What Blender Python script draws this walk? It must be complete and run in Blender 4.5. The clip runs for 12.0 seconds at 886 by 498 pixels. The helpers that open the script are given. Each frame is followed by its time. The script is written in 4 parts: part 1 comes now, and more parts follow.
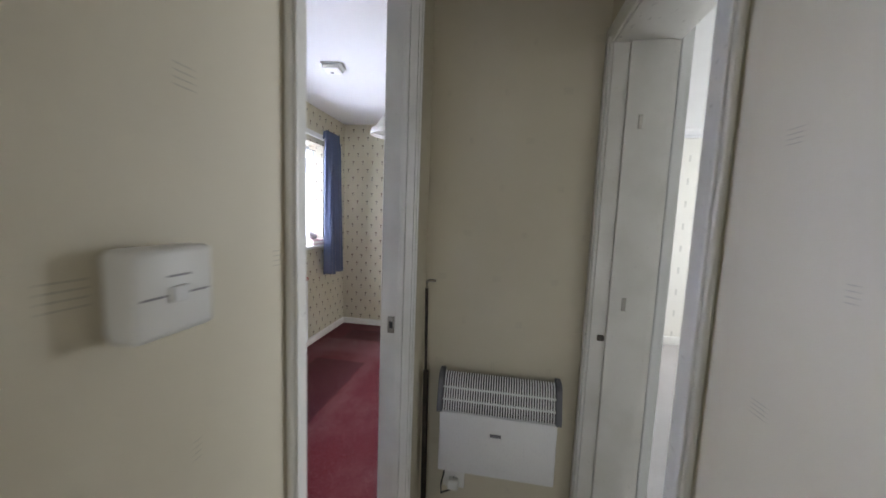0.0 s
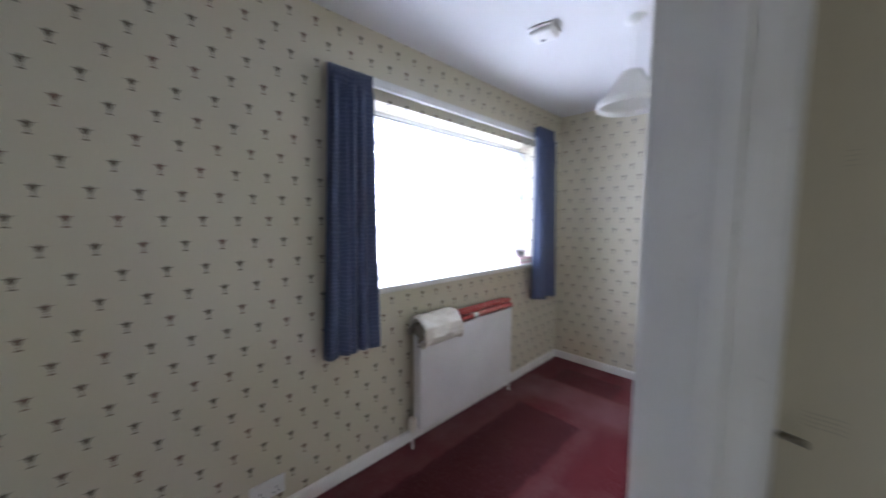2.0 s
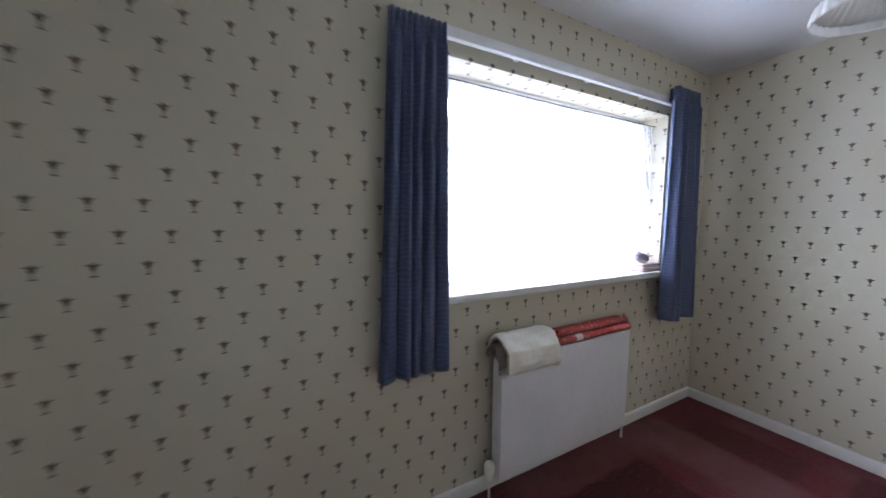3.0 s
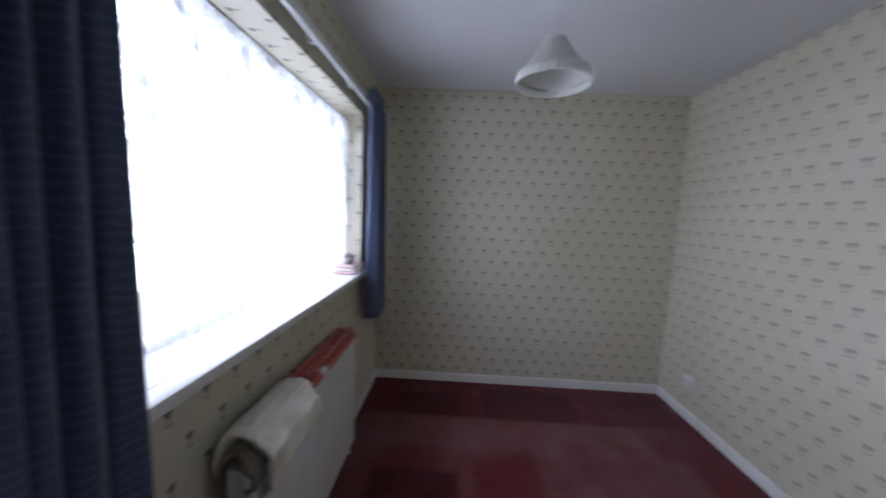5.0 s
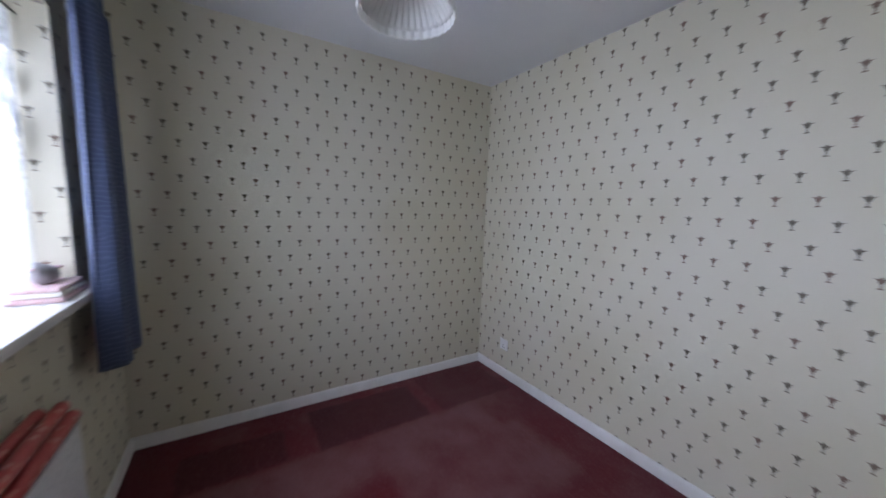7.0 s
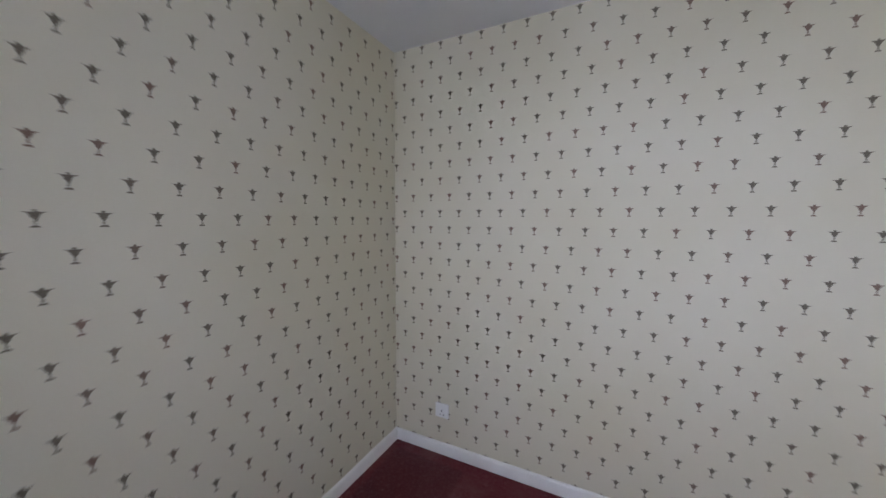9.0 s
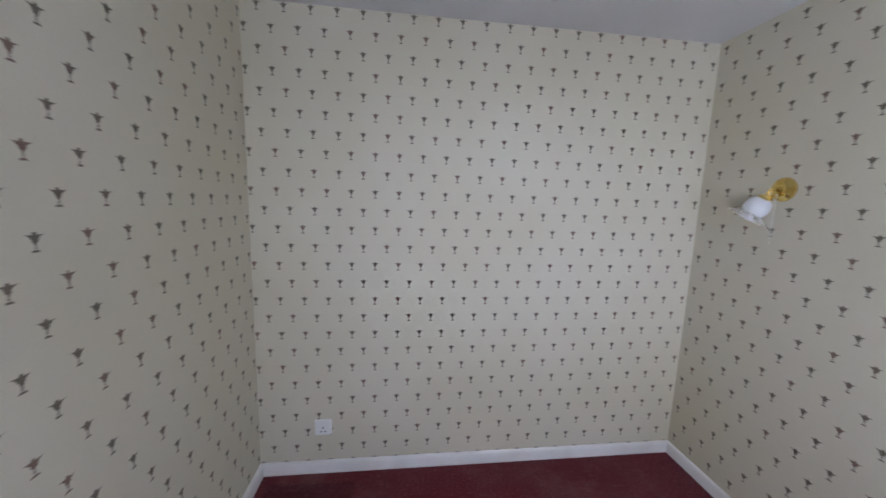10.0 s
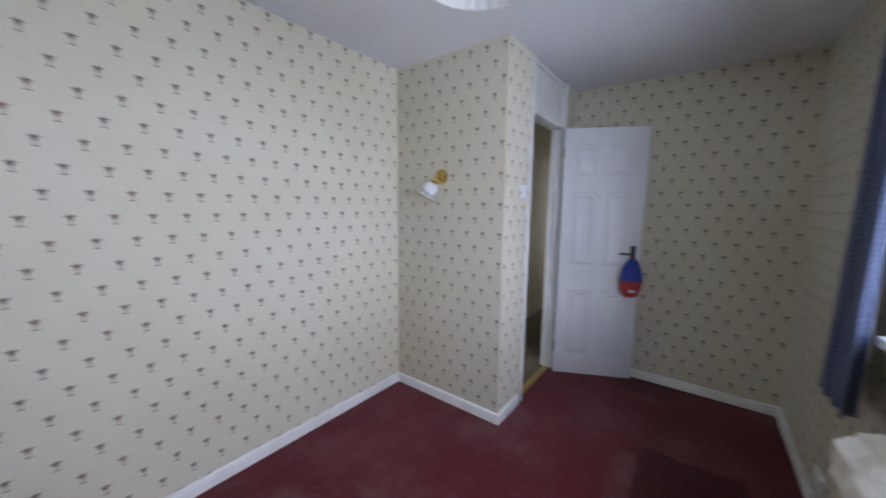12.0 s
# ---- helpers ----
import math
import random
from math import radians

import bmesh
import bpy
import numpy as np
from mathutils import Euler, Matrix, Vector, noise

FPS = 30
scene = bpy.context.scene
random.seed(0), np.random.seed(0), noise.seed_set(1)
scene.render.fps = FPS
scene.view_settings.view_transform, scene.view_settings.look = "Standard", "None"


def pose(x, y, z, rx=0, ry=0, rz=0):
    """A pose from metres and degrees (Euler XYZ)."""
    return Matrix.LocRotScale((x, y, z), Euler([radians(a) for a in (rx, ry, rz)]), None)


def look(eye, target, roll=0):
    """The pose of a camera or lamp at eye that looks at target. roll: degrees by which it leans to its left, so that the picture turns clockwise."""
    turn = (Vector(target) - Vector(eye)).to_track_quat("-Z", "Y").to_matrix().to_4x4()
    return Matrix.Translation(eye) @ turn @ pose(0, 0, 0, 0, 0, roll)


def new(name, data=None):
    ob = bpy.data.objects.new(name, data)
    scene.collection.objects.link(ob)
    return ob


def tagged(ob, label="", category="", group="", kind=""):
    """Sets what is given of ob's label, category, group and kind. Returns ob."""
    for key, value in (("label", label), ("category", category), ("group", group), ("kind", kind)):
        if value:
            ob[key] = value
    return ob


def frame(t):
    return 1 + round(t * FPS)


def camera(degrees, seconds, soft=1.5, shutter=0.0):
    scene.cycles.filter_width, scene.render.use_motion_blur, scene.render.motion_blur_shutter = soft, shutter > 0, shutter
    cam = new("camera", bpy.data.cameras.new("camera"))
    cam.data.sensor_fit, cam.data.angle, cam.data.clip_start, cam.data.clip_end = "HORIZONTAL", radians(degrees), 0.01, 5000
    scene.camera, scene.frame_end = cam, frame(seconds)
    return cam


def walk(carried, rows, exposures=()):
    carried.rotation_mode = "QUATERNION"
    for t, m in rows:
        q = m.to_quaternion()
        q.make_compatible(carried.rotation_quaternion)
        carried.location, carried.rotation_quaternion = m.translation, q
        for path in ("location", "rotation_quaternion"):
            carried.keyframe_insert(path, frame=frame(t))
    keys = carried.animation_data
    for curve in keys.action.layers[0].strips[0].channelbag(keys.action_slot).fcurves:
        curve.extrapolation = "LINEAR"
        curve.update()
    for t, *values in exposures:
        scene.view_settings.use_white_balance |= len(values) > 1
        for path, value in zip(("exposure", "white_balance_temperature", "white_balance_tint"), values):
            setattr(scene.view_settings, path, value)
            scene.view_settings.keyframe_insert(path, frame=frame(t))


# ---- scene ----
cam = camera(105.5, 12.0, soft=1.5, shutter=0.65)

PATH = [
    (0, (-0.154, 0.528, 1.335), (1.811, 0.849, 1.14), 2.2),
    (0.5, (0.036, 0.558, 1.336), (2.002, 0.872, 1.147), 1.8),
    (1, (0.245, 0.635, 1.321), (2.117, 1.313, 1.126), 1.0),
    (1.5, (0.351, 0.708, 1.374), (2.04, 1.758, 1.162), 0.8),
    (2, (0.472, 0.79, 1.368), (1.875, 2.204, 1.194), 0.2),
    (2.5, (0.621, 0.856, 1.385), (1.558, 2.614, 1.208), -0.0),
    (2.7, (0.704, 0.94, 1.326), (1.597, 2.721, 1.156), 0.2),
    (4.3, (0.88, 1.613, 1.366), (2.676, 2.468, 1.154), 2.6),
    (4.5, (0.897, 1.667, 1.385), (2.774, 2.327, 1.182), 2.3),
    (5, (0.914, 1.721, 1.393), (2.901, 1.788, 1.18), 2.5),
    (5.5, (0.89, 1.855, 1.383), (2.777, 1.228, 1.17), 2.4),
    (6, (0.89, 1.905, 1.386), (2.70, 1.094, 1.134), 2.1),
    (6.5, (0.986, 1.892, 1.365), (2.734, 0.954, 1.116), 1.6),
    (7.1, (1.407, 1.808, 1.345), (3.076, 0.732, 1.105), 1.9),
    (8.8, (2.275, 1.675, 1.358), (3.26, -0.06, 1.205), 0.4),
    (8.9, (2.344, 1.679, 1.36), (3.311, -0.067, 1.21), 0.3),
    (9.5, (2.842, 1.749, 1.447), (2.973, -0.227, 1.163), 1.8),
    (10, (2.876, 1.717, 1.475), (2.64, -0.25, 1.2), 1.8),
    (10.5, (3.0, 1.697, 1.475), (2.451, -0.209, 1.214), 2.0),
    (10.8, (3.169, 1.673, 1.407), (2.266, -0.098, 1.191), 2.5),
    (11, (3.168, 1.714, 1.369), (2.133, 0.01, 1.211), 2.0),
    (11.5, (3.131, 1.755, 1.404), (1.802, 0.275, 1.204), 0.8),
    (12, (3.053, 1.813, 1.39), (1.475, 0.611, 1.131), 0.6),
]
walk(cam, [(t, look(eye, target, roll)) for t, eye, target, roll in PATH],
     [(0.0, 0.75, 7000, 10), (0.5, 0.62, 6650, 10), (1.0, 0.52, 6650, 10), (1.5, 0.5, 6550, 10), (2.0, 0.45, 6500, 10), (2.5, 0.34, 6500, 10),
      (4.5, -0.72, 6500, 10), (5.0, -0.8, 6500, 10), (5.5, -0.78, 6450, 10), (6.5, -0.6, 6450, 10), (9.0, -0.5, 6900, 10), (10.0, -0.42, 6750, 10), (12.0, -0.14, 6550, 10)])

# ---- plan, in metres ----
XB, XF = 0.0, 3.61      # back wall behind the door, far wall
YW = 2.345                 # window wall; the long wall is y = 0
NX, YN = 1.24, 0.885       # the boxed-out corner beside the door
H = 2.34                  # ceiling
HX, HY0, HY1 = 1.12, 0.19, 0.80   # hall: end wall, right wall, left wall
DX0, DX1 = 0.28, 0.885     # bedroom doorway
WX0, WX1, WZ0, WZ1 = 1.46, 3.12, 0.99, 1.995   # window opening

# ---- world and light ----
world = bpy.data.worlds.new("world")
scene.world = world
world.use_nodes = True
wn = world.node_tree
sky = wn.nodes.new("ShaderNodeTexSky")
sky.sky_type, sky.sun_disc = "NISHITA", False
sky.sun_elevation, sky.sun_rotation = radians(40), radians(200)
wn.links.new(sky.outputs[0], wn.nodes["Background"].inputs[0])
wn.nodes["Background"].inputs[1].default_value = 0.12

sun = new("sun", bpy.data.lights.new("sun", "SUN"))
sun.data.energy, sun.data.angle, sun.data.color = 0.8, radians(15), (1.0, 0.96, 0.9)
sun.matrix_world = look((0, -20, 20), (0, 0, 0))


def area_light(name, eye, target, sx, sy, energy, color):
    lamp = new(name, bpy.data.lights.new(name, "AREA"))
    lamp.data.shape, lamp.data.size, lamp.data.size_y = "RECTANGLE", sx, sy
    lamp.data.energy, lamp.data.color = energy, color
    lamp.matrix_world = look(eye, target)
    return lamp


area_light("window_daylight", (2.45, 2.86, 1.72), (1.85, 0.0, 0.95), 2.0, 1.5, 104, (0.815, 0.925, 1.31))
# fill lamp added beyond the unseen hall end to brighten the hall
area_light("hall_fill", (-2.05, 0.5, 1.3), (0.0, 0.5, 1.0), 0.6, 1.6, 2.5, (0.97, 0.97, 1.03))
area_light("second_window_daylight", (2.8, -3.4, 1.5), (0.7, 0.0, 1.1), 1.8, 1.3, 58, (0.86, 0.95, 1.10))


# ---- material helpers ----
def material(name, color=(0.8, 0.8, 0.8), rough=0.6, metal=0.0):
    m = bpy.data.materials.new(name)
    m.use_nodes = True
    b = m.node_tree.nodes["Principled BSDF"]
    b.inputs["Base Color"].default_value = (*color, 1)
    b.inputs["Roughness"].default_value = rough
    b.inputs["Metallic"].default_value = metal
    return m, m.node_tree, b


def calc(nt, op, a, b=None, c=None):
    n = nt.nodes.new("ShaderNodeMath")
    n.operation = op
    for k, v in enumerate((a, b, c)):
        if v is None:
            continue
        if isinstance(v, (int, float)):
            n.inputs[k].default_value = v
        else:
            nt.links.new(v, n.inputs[k])
    return n.outputs[0]


def smooth(nt, x, lo, hi):
    n = nt.nodes.new("ShaderNodeMapRange")
    n.interpolation_type = "SMOOTHSTEP"
    nt.links.new(x, n.inputs[0])
    n.inputs[1].default_value, n.inputs[2].default_value = lo, hi
    return n.outputs[0]


def mix(nt, f, a, b):
    n = nt.nodes.new("ShaderNodeMix")
    n.data_type = "RGBA"
    for k, v in ((0, f), (6, a), (7, b)):
        if isinstance(v, tuple):
            n.inputs[k].default_value = (*v, 1)
        elif isinstance(v, (int, float)):
            n.inputs[k].default_value = v
        else:
            nt.links.new(v, n.inputs[k])
    return n.outputs[2]


def noise_of(nt, scale, detail=3.0, vector=None, rough=0.5):
    n = nt.nodes.new("ShaderNodeTexNoise")
    n.inputs["Scale"].default_value, n.inputs["Detail"].default_value, n.inputs["Roughness"].default_value = scale, detail, rough
    if vector is None:
        g = nt.nodes.new("ShaderNodeNewGeometry")
        vector = g.outputs["Position"]
    nt.links.new(vector, n.inputs["Vector"])
    return n.outputs["Fac"]


def bump(nt, bsdf, height, strength=0.3, distance=0.002):
    n = nt.nodes.new("ShaderNodeBump")
    n.inputs["Strength"].default_value, n.inputs["Distance"].default_value = strength, distance
    nt.links.new(height, n.inputs["Height"])
    nt.links.new(n.outputs[0], bsdf.inputs["Normal"])


def plain(name, a, b, rough=0.5, metal=0.0, big=3.0, fine=120.0, bstr=0.15, bdist=0.001):
    """A surface with stains at one scale and grain at another."""
    m, nt, p = material(name, a, rough, metal)
    f = smooth(nt, noise_of(nt, big, 4), 0.35, 0.7)
    nt.links.new(mix(nt, f, a, b), p.inputs["Base Color"])
    g = noise_of(nt, fine, 2)
    r = calc(nt, "MULTIPLY_ADD", g, 0.25, rough - 0.12)
    nt.links.new(r, p.inputs["Roughness"])
    bump(nt, p, g, bstr, bdist)
    return m


def wall_coordinates(nt):
    """Along-the-wall and upright coordinates, whichever way the face looks."""
    g = nt.nodes.new("ShaderNodeNewGeometry")
    pos = nt.nodes.new("ShaderNodeSeparateXYZ")
    nrm = nt.nodes.new("ShaderNodeSeparateXYZ")
    nt.links.new(g.outputs["Position"], pos.inputs[0])
    nt.links.new(g.outputs["True Normal"], nrm.inputs[0])
    sx = calc(nt, "GREATER_THAN", calc(nt, "ABSOLUTE", nrm.outputs[0]), 0.5)
    sz = calc(nt, "GREATER_THAN", calc(nt, "ABSOLUTE", nrm.outputs[2]), 0.5)
    u = calc(nt, "ADD", calc(nt, "MULTIPLY", pos.outputs[1], sx),
             calc(nt, "MULTIPLY", pos.outputs[0], calc(nt, "SUBTRACT", 1.0, sx)))
    v = calc(nt, "ADD", calc(nt, "MULTIPLY", pos.outputs[1], sz),
             calc(nt, "MULTIPLY", pos.outputs[2], calc(nt, "SUBTRACT", 1.0, sz)))
    return u, v, g.outputs["Position"]


PITCH_U, PITCH_V = 0.1165, 0.181


def wallpaper(name, u0, z0):
    """Cream paper printed with small brown urns in staggered rows, one of them at (u0, z0)."""
    m, nt, p = material(name, (0.72, 0.69, 0.58), 0.62)
    u, v, pos = wall_coordinates(nt)
    half = PITCH_V / 2
    vv = calc(nt, "ADD", calc(nt, "SUBTRACT", v, z0), half / 2)
    row = calc(nt, "FLOOR", calc(nt, "DIVIDE", vv, half))
    q = calc(nt, "SUBTRACT", calc(nt, "SUBTRACT", vv, calc(nt, "MULTIPLY", row, half)), half / 2)
    odd = calc(nt, "FLOORED_MODULO", row, 2.0)
    uu = calc(nt, "ADD", calc(nt, "SUBTRACT", u, u0 - PITCH_U / 2), calc(nt, "MULTIPLY", odd, PITCH_U / 2))
    col = calc(nt, "FLOOR", calc(nt, "DIVIDE", uu, PITCH_U))
    pu = calc(nt, "SUBTRACT", calc(nt, "SUBTRACT", uu, calc(nt, "MULTIPLY", col, PITCH_U)), PITCH_U / 2)
    ragged = calc(nt, "MULTIPLY", calc(nt, "SUBTRACT", noise_of(nt, 260, 2), 0.5), 0.010)
    a = calc(nt, "ADD", calc(nt, "ABSOLUTE", pu), ragged)
    soft = 0.0016

    def band(lo, hi):
        return calc(nt, "MULTIPLY", smooth(nt, q, lo - soft, lo + soft),
                    calc(nt, "SUBTRACT", 1.0, smooth(nt, q, hi - soft, hi + soft)))

    q = calc(nt, "MULTIPLY", q, 1.16)
    a = calc(nt, "MULTIPLY", a, 1.65)
    t = calc(nt, "DIVIDE", q, 0.022)
    t1 = calc(nt, "MINIMUM", calc(nt, "MAXIMUM", t, 0.0), 1.0)
    bowl_w = calc(nt, "MULTIPLY_ADD", calc(nt, "POWER", t1, 0.55), 0.0145, 0.003)
    bowl_w = calc(nt, "MULTIPLY_ADD", calc(nt, "POWER", t1, 6.0), 0.021, bowl_w)     # flat handles at the rim
    knob = calc(nt, "MULTIPLY", band(0.018, 0.027), smooth(nt, calc(nt, "SUBTRACT", 0.006, a), -soft, soft))
    bowl = calc(nt, "MULTIPLY", band(-0.003, 0.021), smooth(nt, calc(nt, "SUBTRACT", bowl_w, a), -soft, soft))
    stem = calc(nt, "MULTIPLY", band(-0.013, 0.0), smooth(nt, calc(nt, "SUBTRACT", 0.0045, a), -soft, soft))
    foot_w = calc(nt, "MULTIPLY_ADD", q, -0.9, -0.0045)
    foot = calc(nt, "MULTIPLY", band(-0.021, -0.015), smooth(nt, calc(nt, "SUBTRACT", foot_w, a), -soft, soft))
    mask = calc(nt, "MAXIMUM", calc(nt, "MAXIMUM", bowl, knob), calc(nt, "MAXIMUM", calc(nt, "MULTIPLY", stem, 0.7), foot))
    mask = calc(nt, "MULTIPLY", mask, calc(nt, "MULTIPLY_ADD", noise_of(nt, 400, 2), 0.6, 0.64))
    wn_ = nt.nodes.new("ShaderNodeTexWhiteNoise")
    wn_.noise_dimensions = "2D"
    cv = nt.nodes.new("ShaderNodeCombineXYZ")
    nt.links.new(col, cv.inputs[0])
    nt.links.new(row, cv.inputs[1])
    nt.links.new(cv.outputs[0], wn_.inputs[0])
    ink = mix(nt, smooth(nt, wn_.outputs[0], 0.45, 0.95), (0.105, 0.083, 0.055), (0.165, 0.088, 0.062))
    blot = smooth(nt, noise_of(nt, 1.3, 4), 0.3, 0.75)
    paper = mix(nt, blot, (0.64, 0.600, 0.478), (0.595, 0.550, 0.408))
    grain = noise_of(nt, 340, 2)
    paper = mix(nt, calc(nt, "MULTIPLY", grain, 0.12), paper, (0.46, 0.42, 0.32))
    nt.links.new(mix(nt, calc(nt, "MINIMUM", mask, 1.0), paper, ink), p.inputs["Base Color"])
    # butt joints between the drops
    seam = calc(nt, "ABSOLUTE", calc(nt, "SUBTRACT", calc(nt, "FLOORED_MODULO", calc(nt, "SUBTRACT", u, u0 + 0.03), PITCH_U * 4), PITCH_U * 2))
    joint = calc(nt, "MULTIPLY", smooth(nt, seam, 0.0, 0.0015), 0.6)
    bump(nt, p, calc(nt, "ADD", joint, calc(nt, "MULTIPLY", grain, 0.5)), 0.25, 0.0008)
    return m


def hall_paper(name):
    """Cream embossed vinyl paper with faint grey dashes and dots."""
    m, nt, p = material(name, (0.66, 0.63, 0.52), 0.55)
    u, v, pos = wall_coordinates(nt)
    cu, cvv = 0.21, 0.17
    row = calc(nt, "FLOOR", calc(nt, "DIVIDE", v, cvv))
    odd = calc(nt, "FLOORED_MODULO", row, 2.0)
    uu = calc(nt, "ADD", u, calc(nt, "MULTIPLY", odd, cu * 0.43))
    col = calc(nt, "FLOOR", calc(nt, "DIVIDE", uu, cu))
    pu = calc(nt, "SUBTRACT", calc(nt, "SUBTRACT", uu, calc(nt, "MULTIPLY", col, cu)), cu / 2)
    q = calc(nt, "SUBTRACT", calc(nt, "SUBTRACT", v, calc(nt, "MULTIPLY", row, cvv)), cvv / 2)
    wn_ = nt.nodes.new("ShaderNodeTexWhiteNoise")
    wn_.noise_dimensions = "2D"
    cv = nt.nodes.new("ShaderNodeCombineXYZ")
    nt.links.new(col, cv.inputs[0])
    nt.links.new(row, cv.inputs[1])
    nt.links.new(cv.outputs[0], wn_.inputs[0])
    size = calc(nt, "MULTIPLY_ADD", wn_.outputs[0], 0.016, 0.004)
    inside = calc(nt, "MULTIPLY", smooth(nt, calc(nt, "SUBTRACT", size, calc(nt, "ABSOLUTE", pu)), -0.001, 0.002),
                  smooth(nt, calc(nt, "SUBTRACT", 0.012, calc(nt, "ABSOLUTE", q)), -0.001, 0.002))
    lines = calc(nt, "LESS_THAN", calc(nt, "FLOORED_MODULO", calc(nt, "ADD", q, 1.0), 0.006), 0.0016)
    dash = calc(nt, "LESS_THAN", calc(nt, "FLOORED_MODULO", calc(nt, "ADD", pu, 1.0), 0.008), 0.0055)
    mark = calc(nt, "MULTIPLY", calc(nt, "MULTIPLY", inside, lines), calc(nt, "MULTIPLY", dash, 0.38))
    paper = mix(nt, smooth(nt, noise_of(nt, 1.6, 4), 0.3, 0.7), (0.62, 0.57, 0.455), (0.57, 0.52, 0.405))
    nt.links.new(mix(nt, mark, paper, (0.16, 0.15, 0.13)), p.inputs["Base Color"])
    bump(nt, p, calc(nt, "ADD", noise_of(nt, 240, 2), calc(nt, "MULTIPLY", mark, 2.0)), 0.25, 0.0008)
    return m


def pale_paper(name):
    """White paper with small scattered upright grey marks."""
    m, nt, p = material(name, (0.78, 0.76, 0.70), 0.6)
    u, v, pos = wall_coordinates(nt)
    cu, cvv = 0.26, 0.24
    col = calc(nt, "FLOOR", calc(nt, "DIVIDE", u, cu))
    vv = calc(nt, "ADD", v, calc(nt, "MULTIPLY", calc(nt, "FLOORED_MODULO", col, 2.0), 0.1))
    row = calc(nt, "FLOOR", calc(nt, "DIVIDE", vv, cvv))
    pu = calc(nt, "SUBTRACT", calc(nt, "SUBTRACT", u, calc(nt, "MULTIPLY", col, cu)), cu / 2)
    q = calc(nt, "SUBTRACT", calc(nt, "SUBTRACT", vv, calc(nt, "MULTIPLY", row, cvv)), cvv / 2)
    k = calc(nt, "MULTIPLY", smooth(nt, calc(nt, "SUBTRACT", 0.011, calc(nt, "ABSOLUTE", pu)), -0.002, 0.002),
             smooth(nt, calc(nt, "SUBTRACT", 0.034, calc(nt, "ABSOLUTE", q)), -0.003, 0.003))
    k = calc(nt, "MULTIPLY", k, calc(nt, "MULTIPLY_ADD", noise_of(nt, 90, 2), 0.7, -0.1))
    nt.links.new(mix(nt, k, (0.78, 0.76, 0.70), (0.20, 0.19, 0.17)), p.inputs["Base Color"])
    bump(nt, p, noise_of(nt, 200, 2), 0.2, 0.0008)
    return m


def carpet(name, base, dusty, dark, patches, bands=()):
    """Cut-pile carpet. patches: unfaded oblongs where furniture stood; bands: dusty trodden strips (x0, x1, y0, y1)."""
    m, nt, p = material(name, base, 0.95)
    g = nt.nodes.new("ShaderNodeNewGeometry")
    pos = nt.nodes.new("ShaderNodeSeparateXYZ")
    nt.links.new(g.outputs["Position"], pos.inputs[0])
    warp = calc(nt, "MULTIPLY", calc(nt, "SUBTRACT", noise_of(nt, 9, 3), 0.5), 0.05)
    x, y = calc(nt, "ADD", pos.outputs[0], warp), calc(nt, "ADD", pos.outputs[1], warp)

    def oblong(x0, x1, y0, y1, e):
        k = calc(nt, "MULTIPLY", smooth(nt, x, x0 - e, x0 + e), calc(nt, "SUBTRACT", 1.0, smooth(nt, x, x1 - e, x1 + e)))
        k2 = calc(nt, "MULTIPLY", smooth(nt, y, y0 - e, y0 + e), calc(nt, "SUBTRACT", 1.0, smooth(nt, y, y1 - e, y1 + e)))
        return calc(nt, "MULTIPLY", k, k2)

    wear = smooth(nt, noise_of(nt, 1.7, 5, rough=0.65), 0.42, 0.72)
    c = mix(nt, calc(nt, "MULTIPLY", wear, 0.45), base, dusty)
    for x0, x1, y0, y1, amount in bands:
        k = calc(nt, "MULTIPLY", oblong(x0, x1, y0, y1, 0.05), calc(nt, "MULTIPLY_ADD", noise_of(nt, 6, 4), 1.2, -0.1))
        c = mix(nt, calc(nt, "MULTIPLY", k, amount), c, dusty)
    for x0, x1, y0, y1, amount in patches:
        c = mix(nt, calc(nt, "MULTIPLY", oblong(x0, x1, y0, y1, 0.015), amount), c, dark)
    pile = noise_of(nt, 420, 2)
    mott = noise_of(nt, 55, 3)
    c = mix(nt, calc(nt, "MULTIPLY", smooth(nt, pile, 0.35, 0.7), 0.35), c, tuple(k * 0.45 for k in base))
    c = mix(nt, calc(nt, "MULTIPLY", smooth(nt, mott, 0.5, 0.75), 0.25), c, dusty)
    nt.links.new(c, p.inputs["Base Color"])
    p.inputs["Sheen Weight"].default_value = 0.12
    p.inputs["Sheen Roughness"].default_value = 0.4
    p.inputs["Specular IOR Level"].default_value = 0.15
    bump(nt, p, calc(nt, "ADD", pile, calc(nt, "MULTIPLY", mott, 1.5)), 0.6, 0.004)
    return m


def cloth(name, a, b, scale=1.0, rough=0.8, moire=0.0):
    m, nt, p = material(name, a, rough)
    g = nt.nodes.new("ShaderNodeNewGeometry")
    pos = nt.nodes.new("ShaderNodeSeparateXYZ")
    nt.links.new(g.outputs["Position"], pos.inputs[0])
    wob = calc(nt, "MULTIPLY", noise_of(nt, 14, 3), 0.05)
    wave = calc(nt, "SINE", calc(nt, "MULTIPLY", calc(nt, "ADD", pos.outputs[2], wob), 330 * scale))
    f = calc(nt, "ADD", calc(nt, "MULTIPLY", noise_of(nt, 60 * scale, 3), 1.0 - moire), calc(nt, "MULTIPLY", wave, 0.5 * moire))
    nt.links.new(mix(nt, smooth(nt, f, 0.2, 0.8), a, b), p.inputs["Base Color"])
    p.inputs["Sheen Weight"].default_value = 0.2
    bump(nt, p, calc(nt, "ADD", noise_of(nt, 500, 2), calc(nt, "MULTIPLY", wave, 0.3)), 0.3, 0.001)
    return m


